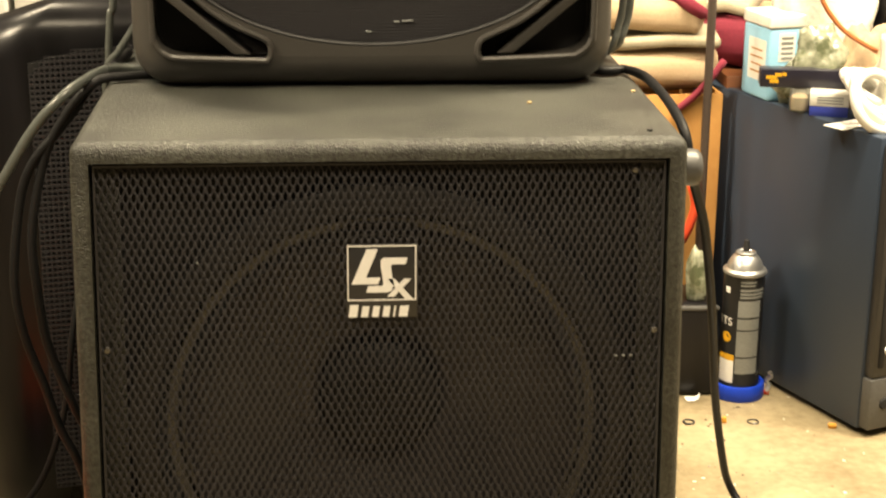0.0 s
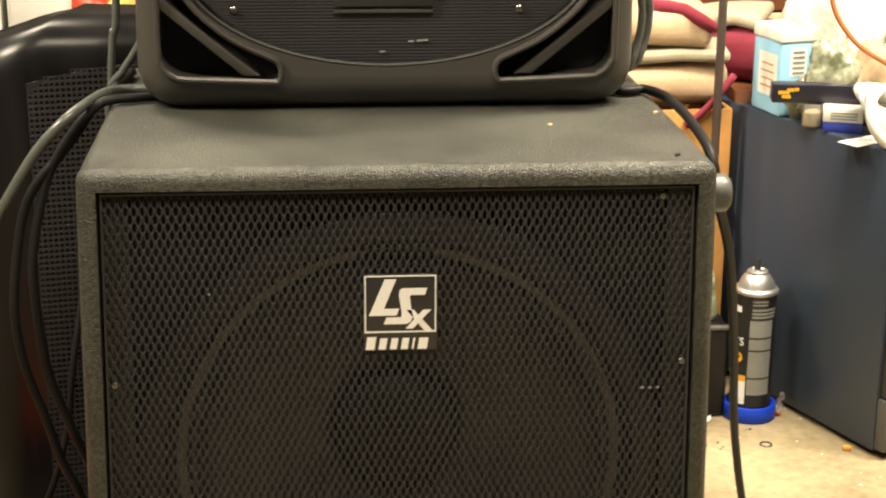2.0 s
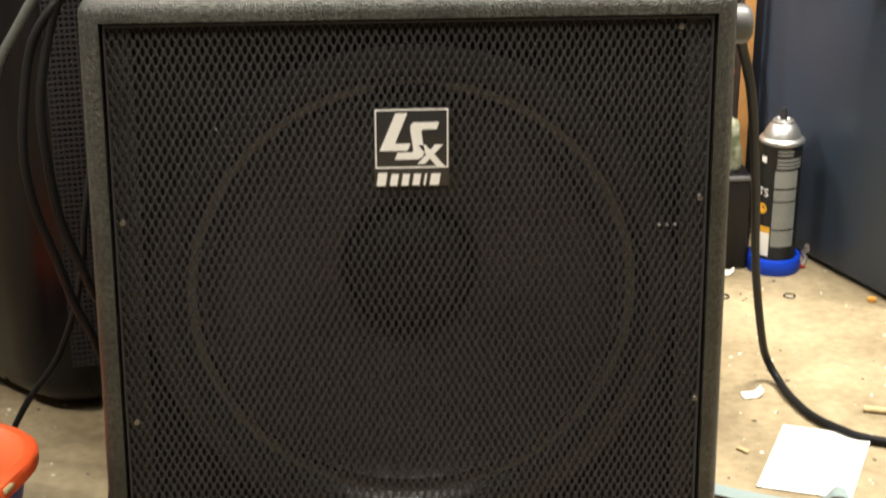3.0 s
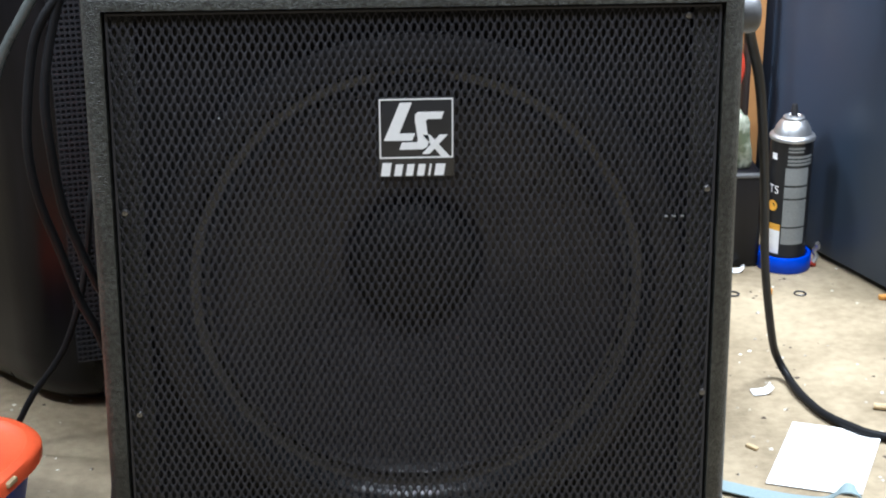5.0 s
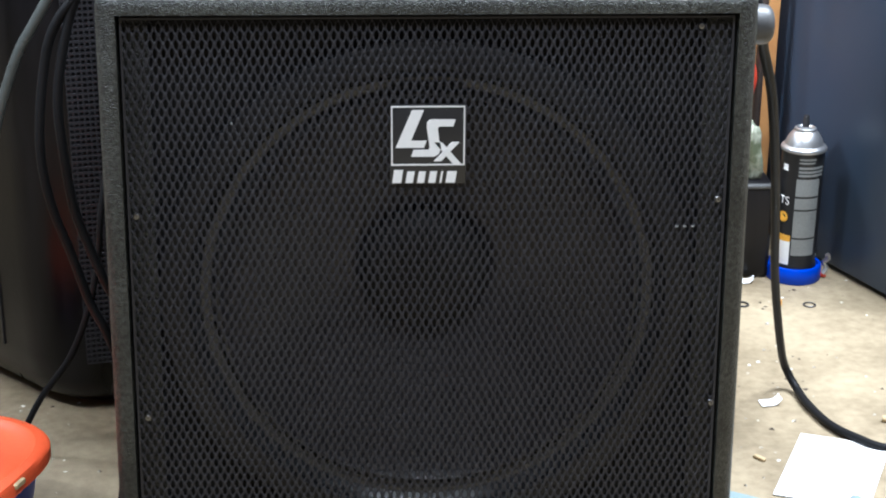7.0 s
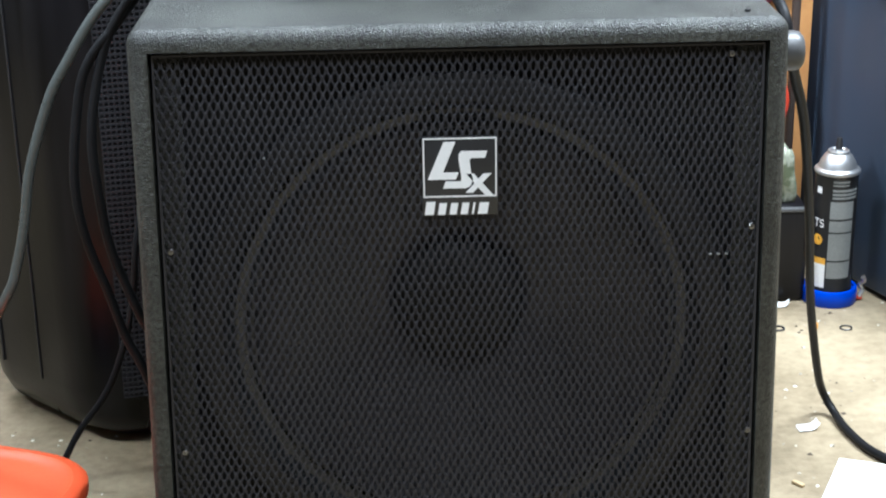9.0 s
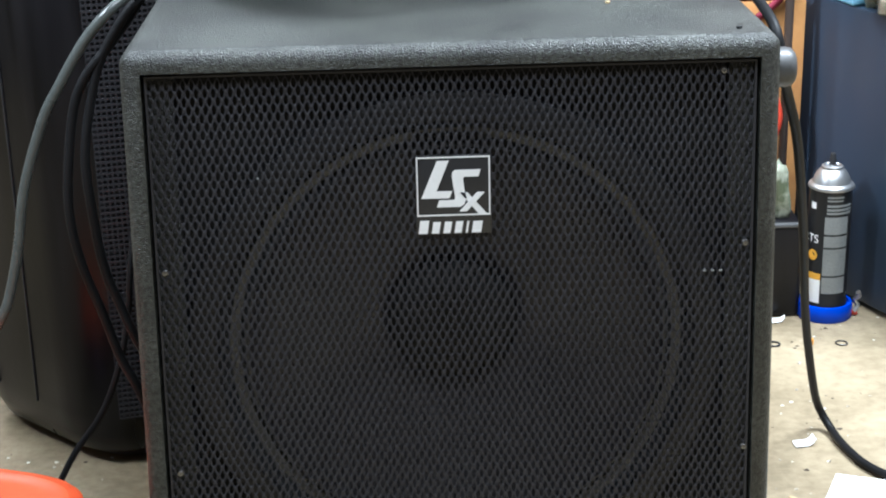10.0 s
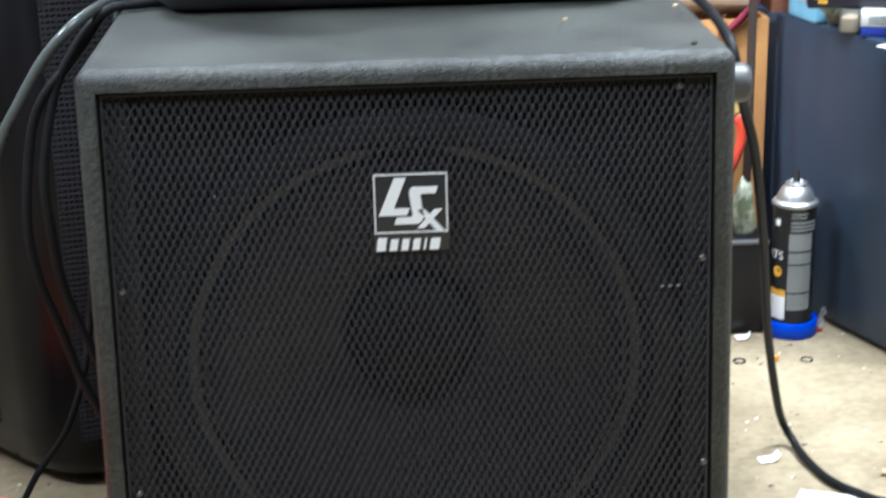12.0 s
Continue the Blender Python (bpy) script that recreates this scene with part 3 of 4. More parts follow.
def tower():
    ob = thing("computer_tower", (KX, KY, 0), "slate blue steel computer tower with a dark plastic front", "computer case", turn=KT)
    part("case", box(0.18, 0.450, KH - 0.008, (0.09, 0.235, 0.008 + (KH - 0.008) / 2), 0.004), M_CASE, ob)
    fr = part("front_bezel", box(0.174, 0.02, KH - 0.10, (0.092, 0.002, 0.09 + (KH - 0.10) / 2), 0.004), M_CASEFRONT, ob, "dark brown-black plastic bezel")
    part("lower_bezel", box(0.176, 0.022, 0.078, (0.091, 0.002, 0.05), 0.004), M_GREYPL, ob, "grey lower bezel")
    part("port_ring", lathe([(0, 0.002), (0.007, 0.002), (0.009, 0), (0.009, -0.003), (0, -0.003)], 20, "y", Matrix.Translation((0.030, -0.010, 0.050))), M_BAFFLE, ob)
    for z in (0.40, 0.358, 0.316):
        part("drive_cover", box(0.145, 0.006, 0.034, (0.096, -0.0085, z), 0.002), M_CASEFRONT, fr)
    part("side_slot", box(0.010, 0.006, 0.14, (0.018, -0.008, 0.175), 0.003), M_BAFFLE, fr)
    part("label", box(0.008, 0.002, 0.024, (0.033, -0.0095, 0.215), 0.0005), M_LBLUE, fr, "small blue and white sticker")
    part("button", lathe([(0, 0.005), (0.006, 0.004), (0.008, 0)], 16, "y", Matrix.Translation((0.031, -0.008, 0.172))), M_CANMETAL, fr)
    part("button", lathe([(0, 0.005), (0.004, 0.004), (0.006, 0)], 16, "y", Matrix.Translation((0.026, -0.008, 0.130))), M_CANMETAL, fr)
    for x in (0.03, 0.16):
        for y in (0.05, 0.36):
            part("foot", lathe([(0, 0), (0.012, 0), (0.012, 0.009), (0, 0.009)], 14, "z", Matrix.Translation((x, y, 0))), M_RUBBER, ob)
    return ob


tower()

# ---- spray can ----
def can_patch(r, a0, a1, z0, z1, n=8):
    bm = bmesh.new()
    lo = [bm.verts.new((r * math.cos(a0 + (a1 - a0) * i / n), r * math.sin(a0 + (a1 - a0) * i / n), z0)) for i in range(n + 1)]
    hi = [bm.verts.new((v.co.x, v.co.y, z1)) for v in lo]
    for i in range(n):
        bm.faces.new((lo[i], lo[i + 1], hi[i + 1], hi[i]))
    return bm


def spray_can():
    ob = thing("spray_can", (0.567, 0.858, 0), "black aerosol can with grey label standing in a blue cap", "spray can")
    part("cap", lathe([(0, 0.002), (0.041, 0.0), (0.0425, 0.002), (0.0425, 0.022), (0.041, 0.0245), (0.037, 0.0245), (0.036, 0.02), (0, 0.02)], 48), M_BLUE, ob, "bright blue plastic cap under the can")
    r = 0.0325
    can = part("body", lathe([(0, 0.02), (r, 0.02), (r + 0.0012, 0.022), (r + 0.0012, 0.025), (r, 0.027), (r, 0.204)], 48), M_CAN, ob)
    part("dome", lathe([(r, 0.204), (r + 0.0022, 0.205), (r + 0.0026, 0.208), (r + 0.0012, 0.2105), (0.029, 0.213), (0.0265, 0.221), (0.021, 0.230), (0.0165, 0.2335), (0.0165, 0.237), (0.0135, 0.2385), (0.011, 0.236), (0.007, 0.236), (0.006, 0.239), (0, 0.239)], 48), M_CANMETAL, ob, "bright tin dome and rim")
    part("nozzle", lathe([(0, 0.236), (0.0055, 0.236), (0.0055, 0.247), (0.0045, 0.249), (0.0045, 0.254), (0.0035, 0.2565), (0, 0.2565)], 18), M_RUBBER, ob, "black spray nozzle")
    deg = math.pi / 180
    rp = r + 0.0003
    for z0, z1 in ((0.045, 0.071), (0.0735, 0.116), (0.1185, 0.136), (0.139, 0.166)):
        part("label_block", can_patch(rp, -117 * deg, -50 * deg, z0, z1), M_CANGREY, can, "grey printed text panel")
    for z0, z1, a in ((0.170, 0.1735, -30), (0.1755, 0.179, -28), (0.1815, 0.185, -28), (0.190, 0.1925, -60), (0.195, 0.198, -58)):
        part("label_line", can_patch(rp, -113 * deg, (a - 10) * deg, z0, z1), M_CANGREY, can)
    part("white_band", can_patch(rp, -175 * deg, -121 * deg, 0.029, 0.066), M_WHITE, can, "white printed band")
    part("amber_band", can_patch(rp, -175 * deg, -121 * deg, 0.066, 0.076), M_YELLOW, can, "amber printed band")
    disc = [(0.0085 * math.cos(t), 0.0085 * math.sin(t)) for t in [i * math.pi / 10 for i in range(20)]]
    bm = bmesh.new()
    ring = [bm.verts.new(((rp + 0.0002) * math.cos(-148 * deg + x / r), (rp + 0.0002) * math.sin(-148 * deg + x / r), 0.104 + z)) for x, z in disc]
    bm.faces.new(ring)
    part("amber_disc", bm, M_YELLOW, can, "amber printed disc")
    # the end of a word that can be read on the can
    cu = bpy.data.curves.new("lettering", "FONT")
    cu.body, cu.size, cu.align_x = "RTS", 0.018, "RIGHT"
    to = new("lettering", cu)
    bpy.context.view_layer.update()
    me = bpy.data.meshes.new_from_object(to.evaluated_get(bpy.context.evaluated_depsgraph_get()))
    bpy.data.objects.remove(to)
    for v in me.vertices:
        a = -131 * deg + v.co.x / r
        v.co = ((rp + 0.0002) * math.cos(a), (rp + 0.0002) * math.sin(a), 0.124 + v.co.y)
    me.materials.clear()
    me.materials.append(M_WHITE)
    part("lettering", me, None, can, "white letters")
    part("round_mark", can_patch(rp, -162 * deg, -144 * deg, 0.176, 0.186), M_WHITE, can)
    ob.scale = (0.93, 0.93, 0.955)
    return ob


spray_can()

# ---- orange-lidded blue tub ----
def tub():
    ob = thing("storage_tub", (-0.526, 0.140, 0), "blue plastic tub with a worn orange lid on concrete", "tub", turn=-20)

    def ringed(levels, half, r):
        bm = bmesh.new()
        rings = []
        for inset, z in levels:
            k = half - inset
            pts = round_poly([(-k, -k), (k, -k), (k, k), (-k, k)], r - inset * 0.5, 10)
            rings.append([bm.verts.new((x, y, z)) for x, y in pts])
        n = len(rings[0])
        for a, b in zip(rings, rings[1:]):
            for i in range(n):
                bm.faces.new((a[i], a[(i + 1) % n], b[(i + 1) % n], b[i]))
        bm.faces.new(rings[0])
        bm.faces.new(rings[-1])
        return bm
    part("body", ringed(((0.03, 0.0), (0.022, 0.004), (0.008, 0.086)), 0.125, 0.085), M_BLUE, ob, "blue plastic body")
    part("lid", ringed(((0.004, 0.084), (0.0, 0.086), (0.0, 0.097), (0.003, 0.101), (0.012, 0.103), (0.016, 0.100), (0.03, 0.100)), 0.128, 0.09), M_ORANGE, ob, "worn orange lid")
    part("lid_chip", box(0.010, 0.018, 0.006, (0.126, 0.01, 0.096), 0.002), M_STICK, ob, "torn pale patch on the rim")
    return ob


tub()

# ---- papers, strap and litter on the floor ----
def sheet(corners, lift):
    bm = bmesh.new()
    a, b, c, d = (Vector(q) for q in corners)
    n = 8
    grid = []
    for i in range(n + 1):
        row = []
        for j in range(n + 1):
            s, t = i / n, j / n
            p = (a * (1 - s) + b * s) * (1 - t) + (d * (1 - s) + c * s) * t
            row.append(bm.verts.new((p.x, p.y, 0.0015 + lift * (max(0, s - 0.6) ** 2 + 0.4 * max(0, 0.3 - t) ** 2))))
        grid.append(row)
    for i in range(n):
        for j in range(n):
            bm.faces.new((grid[i][j], grid[i + 1][j], grid[i + 1][j + 1], grid[i][j + 1]))
    top = bm.faces[:]
    ret = bmesh.ops.extrude_face_region(bm, geom=top)
    for v in ret["geom"]:
        if isinstance(v, bmesh.types.BMVert):
            v.co.z += 0.0006
    return bm


single("paper_sheet", sheet([(0.455, 0.362), (0.552, 0.326), (0.486, 0.186), (0.389, 0.222)], 0.02), M_PAPER, (0, 0, 0), "blank white card lying on the concrete", "paper", "papers on the floor")
single("paper_sheet", sheet([(0.367, 0.197), (0.46, 0.14), (0.408, 0.042), (0.315, 0.10)], 0.01), M_PAPER, (0, 0, 0.001), "blank white card partly under the webbing strap", "paper", "papers on the floor")
single("paper_scrap", sheet([(0.424, 0.449), (0.449, 0.452), (0.451, 0.439), (0.426, 0.435)], 0.05), M_PAPER, (0, 0, 0), "torn white paper scrap on the concrete", "paper")


def ribbon(points, width, thick=0.0016):
    line = spline(points, 0.008)
    bm = bmesh.new()
    rows = []
    for i, p in enumerate(line):
        d = line[min(i + 1, len(line) - 1)] - line[max(i - 1, 0)]
        s = Vector((-d.y, d.x, 0)).normalized() * width / 2
        rows.append([bm.verts.new(q) for q in (p + s, p - s, p - s + Vector((0, 0, thick)), p + s + Vector((0, 0, thick)))])
    for a, b in zip(rows, rows[1:]):
        for k in range(4):
            bm.faces.new((a[k], a[(k + 1) % 4], b[(k + 1) % 4], b[k]))
    bm.faces.new(rows[0])
    bm.faces.new(rows[-1])
    return bm


single("webbing_strap", ribbon([(0.305, 0.235, 0.004), (0.344, 0.211, 0.004), (0.378, 0.192, 0.004), (0.412, 0.176, 0.005), (0.438, 0.161, 0.012), (0.453, 0.152, 0.032), (0.467, 0.148, 0.030), (0.479, 0.150, 0.012), (0.499, 0.159, 0.005), (0.539, 0.147, 0.004), (0.629, 0.109, 0.004)], 0.022), M_STRAP, (0, 0, 0), "slate blue webbing strap with a raised loop on the floor", "strap")


def torus(R, r, n=24, k=8, m=None):
    return tube([(R * math.cos(2 * math.pi * i / n), R * math.sin(2 * math.pi * i / n), 0) for i in range(n)], r, k, 0.02, True)


single("washer_ring", torus(0.008, 0.0011), M_STEEL, (0.564, 0.748, 0.0012), "small metal ring on the concrete", "ring", "rings on the floor")
single("washer_ring", torus(0.008, 0.0013), M_RUBBER, (0.470, 0.752, 0.0014), "small dark ring on the concrete", "ring", "rings on the floor")
single("wood_stick", tube([(0.562, 0.394, 0.004), (0.583, 0.388, 0.004), (0.626, 0.376, 0.004)], 0.004, 8, 0.01), M_STICK, (0, 0, 0), "short pale wooden stick on the concrete", "stick")
single("orange_chip", box(0.012, 0.008, 0.007, (0, 0, 0.0035), 0.002), M_CHIPO, (0.674, 0.722, 0), "small orange plastic chip beside the tower", "chip", "chips on the floor")
single("orange_chip", box(0.007, 0.006, 0.010, (0, 0, 0.005), 0.002), M_CHIPO, (0.521, 0.748, 0), "small orange plastic chip by the blue cap", "chip", "chips on the floor")
single("tan_chip", box(0.016, 0.006, 0.004, (0, 0, 0.002), 0.0015), M_STICK, (0.393, 0.305, 0), "splinter of pale wood on the concrete", "chip", "chips on the floor", turn=-50)


def litter():
    rng = random.Random(4)
    verts, faces = [], []
    for _ in range(300):
        x, y = rng.uniform(0.3, 0.72), rng.uniform(0.12, 0.92)
        if rng.random() < 0.3:
            x, y = rng.uniform(-0.65, -0.28), rng.uniform(0.05, 0.5)
        s = rng.uniform(0.0008, 0.0032) * rng.choice((0.6, 1, 1, 1.5))
        k = len(verts)
        for i in range(5):
            a = i * 1.257 + rng.uniform(-0.4, 0.4)
            verts.append((x + s * math.cos(a) * rng.uniform(0.6, 1.3), y + s * math.sin(a) * rng.uniform(0.6, 1.3), 0.0002))
        verts.append((x, y, s * rng.uniform(0.3, 0.8)))
        for i in range(5):
            faces.append((k + i, k + (i + 1) % 5, k + 5))
    me = bpy.data.meshes.new("floor_litter")
    me.from_pydata(verts, [], faces)
    m = material("mixed_grit", (0.7, 0.66, 0.55), 0.9, dark=(0.08, 0.06, 0.04), grain=5, stain=60, contrast=0.1, bump=0)
    me.materials.append(m)
    tagged(new("floor_litter", me), "scattered grit and crumbs on the concrete", "litter", kind="stuff")


litter()
# small shiny twist beside the can
cl = thing("wire_twist", (0.608, 0.848, 0), "crumpled foil and red wire twist beside the tower", "litter")
cl.scale = (0.72, 0.72, 0.8)
part("foil", tube([(0.0, 0.0, 0.008), (0.008, 0.004, 0.02), (0.002, 0.006, 0.03), (0.010, 0.002, 0.038), (0.006, 0.0, 0.046)], 0.005, 7, 0.004), M_CANMETAL, cl, "crumpled silver foil")
part("wire", tube([(-0.022, 0.0, 0.006), (-0.012, 0.002, 0.012), (0.0, 0.0, 0.006), (0.006, 0.0, 0.006)], 0.004, 8, 0.005), M_RED, cl, "red wire")

# ---- cables ----
def cable(points, r, mat, label, group="cables"):
    single("cable", tube(points, r, 10, 0.01), mat, (0, 0, 0), label, "cable", group, smooth=180)


TOPZ = CT + 0.006
cable([(0.02, 0.53, 0.30), (0.06, 0.50, 0.50), (0.12, 0.46, TOPZ), (0.20, 0.36, TOPZ), (0.244, 0.275, TOPZ), (0.266, 0.286, TOPZ), (0.282, 0.25, TOPZ), (0.288, 0.19, 0.615), (0.291, 0.13, 0.608), (0.294, 0.09, 0.595), (0.300, 0.085, 0.565), (0.314, 0.12, 0.531), (0.339, 0.17, 0.468), (0.376, 0.27, 0.34), (0.41, 0.37, 0.202), (0.445, 0.45, 0.081), (0.464, 0.484, 0.030), (0.476, 0.470, 0.009), (0.480, 0.430, 0.007), (0.493, 0.376, 0.007), (0.517, 0.339, 0.007), (0.553, 0.309, 0.007), (0.70, 0.25, 0.007), (0.95, 0.20, 0.007)], 0.0050, M_CABLE, "thick black cable hanging from the cabinet to the floor")
cable([(-0.215, 0.305, TOPZ), (-0.24, 0.307, TOPZ), (-0.268, 0.305, TOPZ + 0.001), (-0.285, 0.28, TOPZ + 0.002), (-0.301, 0.24, 0.616), (-0.320, 0.22, 0.603), (-0.346, 0.22, 0.575), (-0.374, 0.22, 0.532), (-0.394, 0.22, 0.497), (-0.419, 0.22, 0.428), (-0.431, 0.22, 0.369), (-0.444, 0.22, 0.321), (-0.459, 0.22, 0.287), (-0.53, 0.25, 0.18), (-0.64, 0.29, 0.05), (-0.70, 0.30, 0.007)], 0.0052, M_CABLEG, "grey cable drooping off the cabinet's edge")
cable([(-0.225, 0.275, TOPZ), (-0.258, 0.266, TOPZ), (-0.282, 0.256, 0.617), (-0.301, 0.25, 0.603), (-0.323, 0.25, 0.574), (-0.341, 0.25, 0.541), (-0.356, 0.25, 0.486), (-0.362, 0.25, 0.443), (-0.360, 0.25, 0.393), (-0.354, 0.25, 0.335), (-0.341, 0.25, 0.290), (-0.327, 0.25, 0.251), (-0.308, 0.27, 0.19), (-0.296, 0.30, 0.10), (-0.30, 0.33, 0.006)], 0.005, M_CABLE, "black cable hanging in a loop beside the cabinet")
cable([(-0.268, 0.40, TOPZ), (-0.276, 0.32, TOPZ), (-0.292, 0.28, 0.610), (-0.312, 0.26, 0.583), (-0.335, 0.25, 0.555), (-0.353, 0.25, 0.534), (-0.368, 0.25, 0.502), (-0.380, 0.25, 0.437), (-0.383, 0.25, 0.387), (-0.376, 0.25, 0.336), (-0.360, 0.25, 0.283), (-0.345, 0.25, 0.229), (-0.328, 0.25, 0.189), (-0.310, 0.27, 0.10), (-0.305, 0.29, 0.006)], 0.005, M_CABLE, "black cable hanging in a wide loop beside the cabinet")
cable([(-0.325, 0.40, 0.42), (-0.344, 0.36, 0.299), (-0.352, 0.36, 0.240), (-0.366, 0.36, 0.179), (-0.391, 0.36, 0.117), (-0.428, 0.36, 0.066), (-0.452, 0.355, 0.025), (-0.475, 0.35, 0.005), (-0.53, 0.34, 0.005)], 0.0038, M_CABLE, "thin black cable reaching the floor behind the tub")
cable([(-0.272, 0.37, 1.15), (-0.276, 0.36, 0.725), (-0.282, 0.36, 0.664), (-0.2865, 0.36, 0.606), (-0.289, 0.37, 0.50), (-0.292, 0.40, 0.30), (-0.30, 0.42, 0.005)], 0.0042, M_CABLEG, "grey cable hanging upright beside the loudspeaker")
cable([(-0.235, 0.33, 0.69), (-0.259, 0.33, 0.649), (-0.272, 0.33, 0.630), (-0.2865, 0.335, 0.600), (-0.289, 0.35, 0.45), (-0.293, 0.37, 0.20), (-0.30, 0.385, 0.005)], 0.0042, M_CABLEG, "grey cable looping behind the loudspeaker")
cable([(0.276, 0.38, 1.05), (0.282, 0.36, 0.740), (0.286, 0.36, 0.687), (0.282, 0.36, 0.655), (0.268, 0.36, 0.626), (0.24, 0.44, TOPZ)], 0.0045, M_CABLEG, "grey cable looping beside the loudspeaker")
cable([(0.262, 0.38, 1.05), (0.270, 0.34, 0.740), (0.274, 0.34, 0.687), (0.270, 0.34, 0.655), (0.258, 0.34, 0.626), (0.23, 0.42, TOPZ)], 0.0042, M_CABLEG, "grey cable looping beside the loudspeaker")
cable([(-0.2855, 0.10, 0.30), (-0.287, 0.09, 0.20), (-0.292, 0.07, 0.12), (-0.302, 0.045, 0.05), (-0.33, 0.02, 0.007), (-0.41, 0.0, 0.006)], 0.005, M_CABLE, "black cable running down the cabinet's side")

# ---- things on the tower ----
def tub_box():
    ob = thing("detergent_tub", (0.642, 0.982, KH), "light blue plastic tub with a white lid and labels", "tub", turn=14)
    ob.scale = (0.88, 0.52, 1.0)
    part("body", box(0.118, 0.155, 0.108, (0, 0, 0.054), 0.005, 3), M_LBLUE, ob)
    part("lid", box(0.122, 0.160, 0.020, (0, 0, 0.118), 0.004, 3), M_WPL, ob, "white snap lid")
    part("label", box(0.0012, 0.10, 0.062, (-0.0592, -0.01, 0.058)), M_WPL, ob, "white paper label")
    for i in range(4):
        part("print_line", box(0.001, 0.07 - 0.008 * (i % 2), 0.0022, (-0.0602, -0.01, 0.04 + i * 0.011)), M_CARD, ob)
    part("barcode_label", box(0.030, 0.0012, 0.042, (-0.026, -0.0778, 0.080)), M_WPL, ob, "white label with dark bars")
    for i in range(5):
        part("print_bar", box(0.022, 0.001, 0.0035, (-0.026, -0.0788, 0.064 + i * 0.0075)), M_CANGREY, ob)


tub_box()


def strip_box():
    ob = thing("flat_carton", (0.655, 0.868, KH + 0.047), "flat black carton with small yellow print", "box", turn=-9)
    ob.scale = (0.96, 0.8, 0.95)
    part("carton", box(0.165, 0.036, 0.028, (0, 0.012, 0), 0.002), M_NAVYB, ob)
    for x, z, w in ((-0.066, 0.002, 0.016), (-0.056, 0.006, 0.01), (-0.062, -0.004, 0.013), (-0.047, 0.007, 0.006)):
        part("print_bar", box(w, 0.001, 0.005, (x, -0.0064, z)), M_YELLOW, ob, "yellow print bar")


M_NAVYB = material("glossy_black_carton", (0.016, 0.015, 0.028), 0.3, bump=0)
strip_box()
jar = thing("small_jar", (0.634, 0.868, KH), "small clear plastic jar under the carton", "jar")
part("wall", lathe([(0, 0.001), (0.0165, 0.001), (0.018, 0.003), (0.018, 0.04), (0.0165, 0.042), (0.0155, 0.04), (0.0155, 0.004), (0, 0.003)], 24), M_CLEAR, jar)
part("contents", lathe([(0, 0.004), (0.0150, 0.004), (0.0150, 0.026), (0, 0.029)], 20), M_TAN, jar, "beige contents")
jar.scale = (0.82, 0.82, 0.82)
sb = thing("small_carton", (0.670, 0.843, KH), "small white and blue carton on the tower", "box", turn=-18)
sb.scale = (0.82, 0.82, 0.82)
part("carton", box(0.066, 0.04, 0.018, (0, 0, 0.009), 0.0015), M_NAVY, sb, "dark blue lower half")
part("top_half", box(0.067, 0.041, 0.024, (0, 0, 0.030), 0.0015), M_WPL, sb, "white upper half")
for i in range(3):
    part("print_bar", box(0.045, 0.001, 0.0025, (0.002, -0.0209, 0.024 + i * 0.005)), M_CANGREY, sb)


def lump(name, place, size, mat, label, category, seed=0, rough=0.25, scale=14.0, sub=4, group=""):
    """A soft crumpled body that rests on its base."""
    bm = bmesh.new()
    bmesh.ops.create_icosphere(bm, subdivisions=sub, radius=1)
    for v in bm.verts:
        p = v.co.copy()
        k = 1 + rough * noise.noise(p * 1.6 + Vector((seed, 0, 0))) + rough * 0.6 * abs(noise.noise(p * scale * 0.3 + Vector((0, seed, 3)))) + rough * 0.25 * noise.noise(p * scale)
        v.co = Vector((p.x * size[0] * k, p.y * size[1] * k, max(-0.55, p.z * k) * size[2]))
    low = min(v.co.z for v in bm.verts)
    for v in bm.verts:
        v.co.z -= low
    return single(name, bm, mat, place, label, category, group, smooth=180)


bag = lump("plastic_bag", (0.70, 0.985, KH), (0.075, 0.062, 0.135), M_BAG, "crumpled white plastic bag on the tower", "bag", 3, 0.4)
part("knot", tube([(0.0, -0.02, 0.20), (0.012, -0.012, 0.225), (-0.006, 0.004, 0.24), (0.014, 0.012, 0.265)], 0.012, 8, 0.008), M_BAG, bag, "twisted knot of the bag", smooth=180)
lump("clear_bag", (0.672, 0.912, KH), (0.046, 0.030, 0.068), M_GREEN, "clear bag of greenish glass bits on the tower", "bag", 8, 0.5)
lump("beige_cloth", (0.742, 0.905, KH), (0.044, 0.035, 0.072), M_TAN, "crumpled beige cloth on the tower", "cloth", 5, 0.45)
lump("white_cloth", (0.772, 0.800, KH), (0.052, 0.062, 0.082), M_BAG, "bunched white cloth on the tower's front edge", "cloth", 9, 0.45)


def coil():
    ob = thing("coiled_cable", (0.704, 0.762, KH), "coil of thick white cable on the tower's edge", "cable", turn=KT)
    rng = random.Random(2)
    for i in range(4):
        R, tilt = 0.047 - 0.004 * i, 62 - 9 * i
        m = pose(0.004 * i, -0.014 + 0.018 * i, 0.044 + 0.004 * i, tilt, rng.uniform(-14, 14), 20 * i)
        bm = torus(R, 0.0085, 20, 10)
        bm.transform(m)
        part("turn", bm, M_WPL, ob, smooth=180)
    ob.scale = (0.88, 0.88, 0.88)
    part("tail", tube([(0.02, -0.01, 0.02), (0.02, -0.045, 0.012), (0.024, -0.058, -0.02), (0.022, -0.052, -0.05)], 0.0085, 10, 0.01), M_WPL, ob, smooth=180)


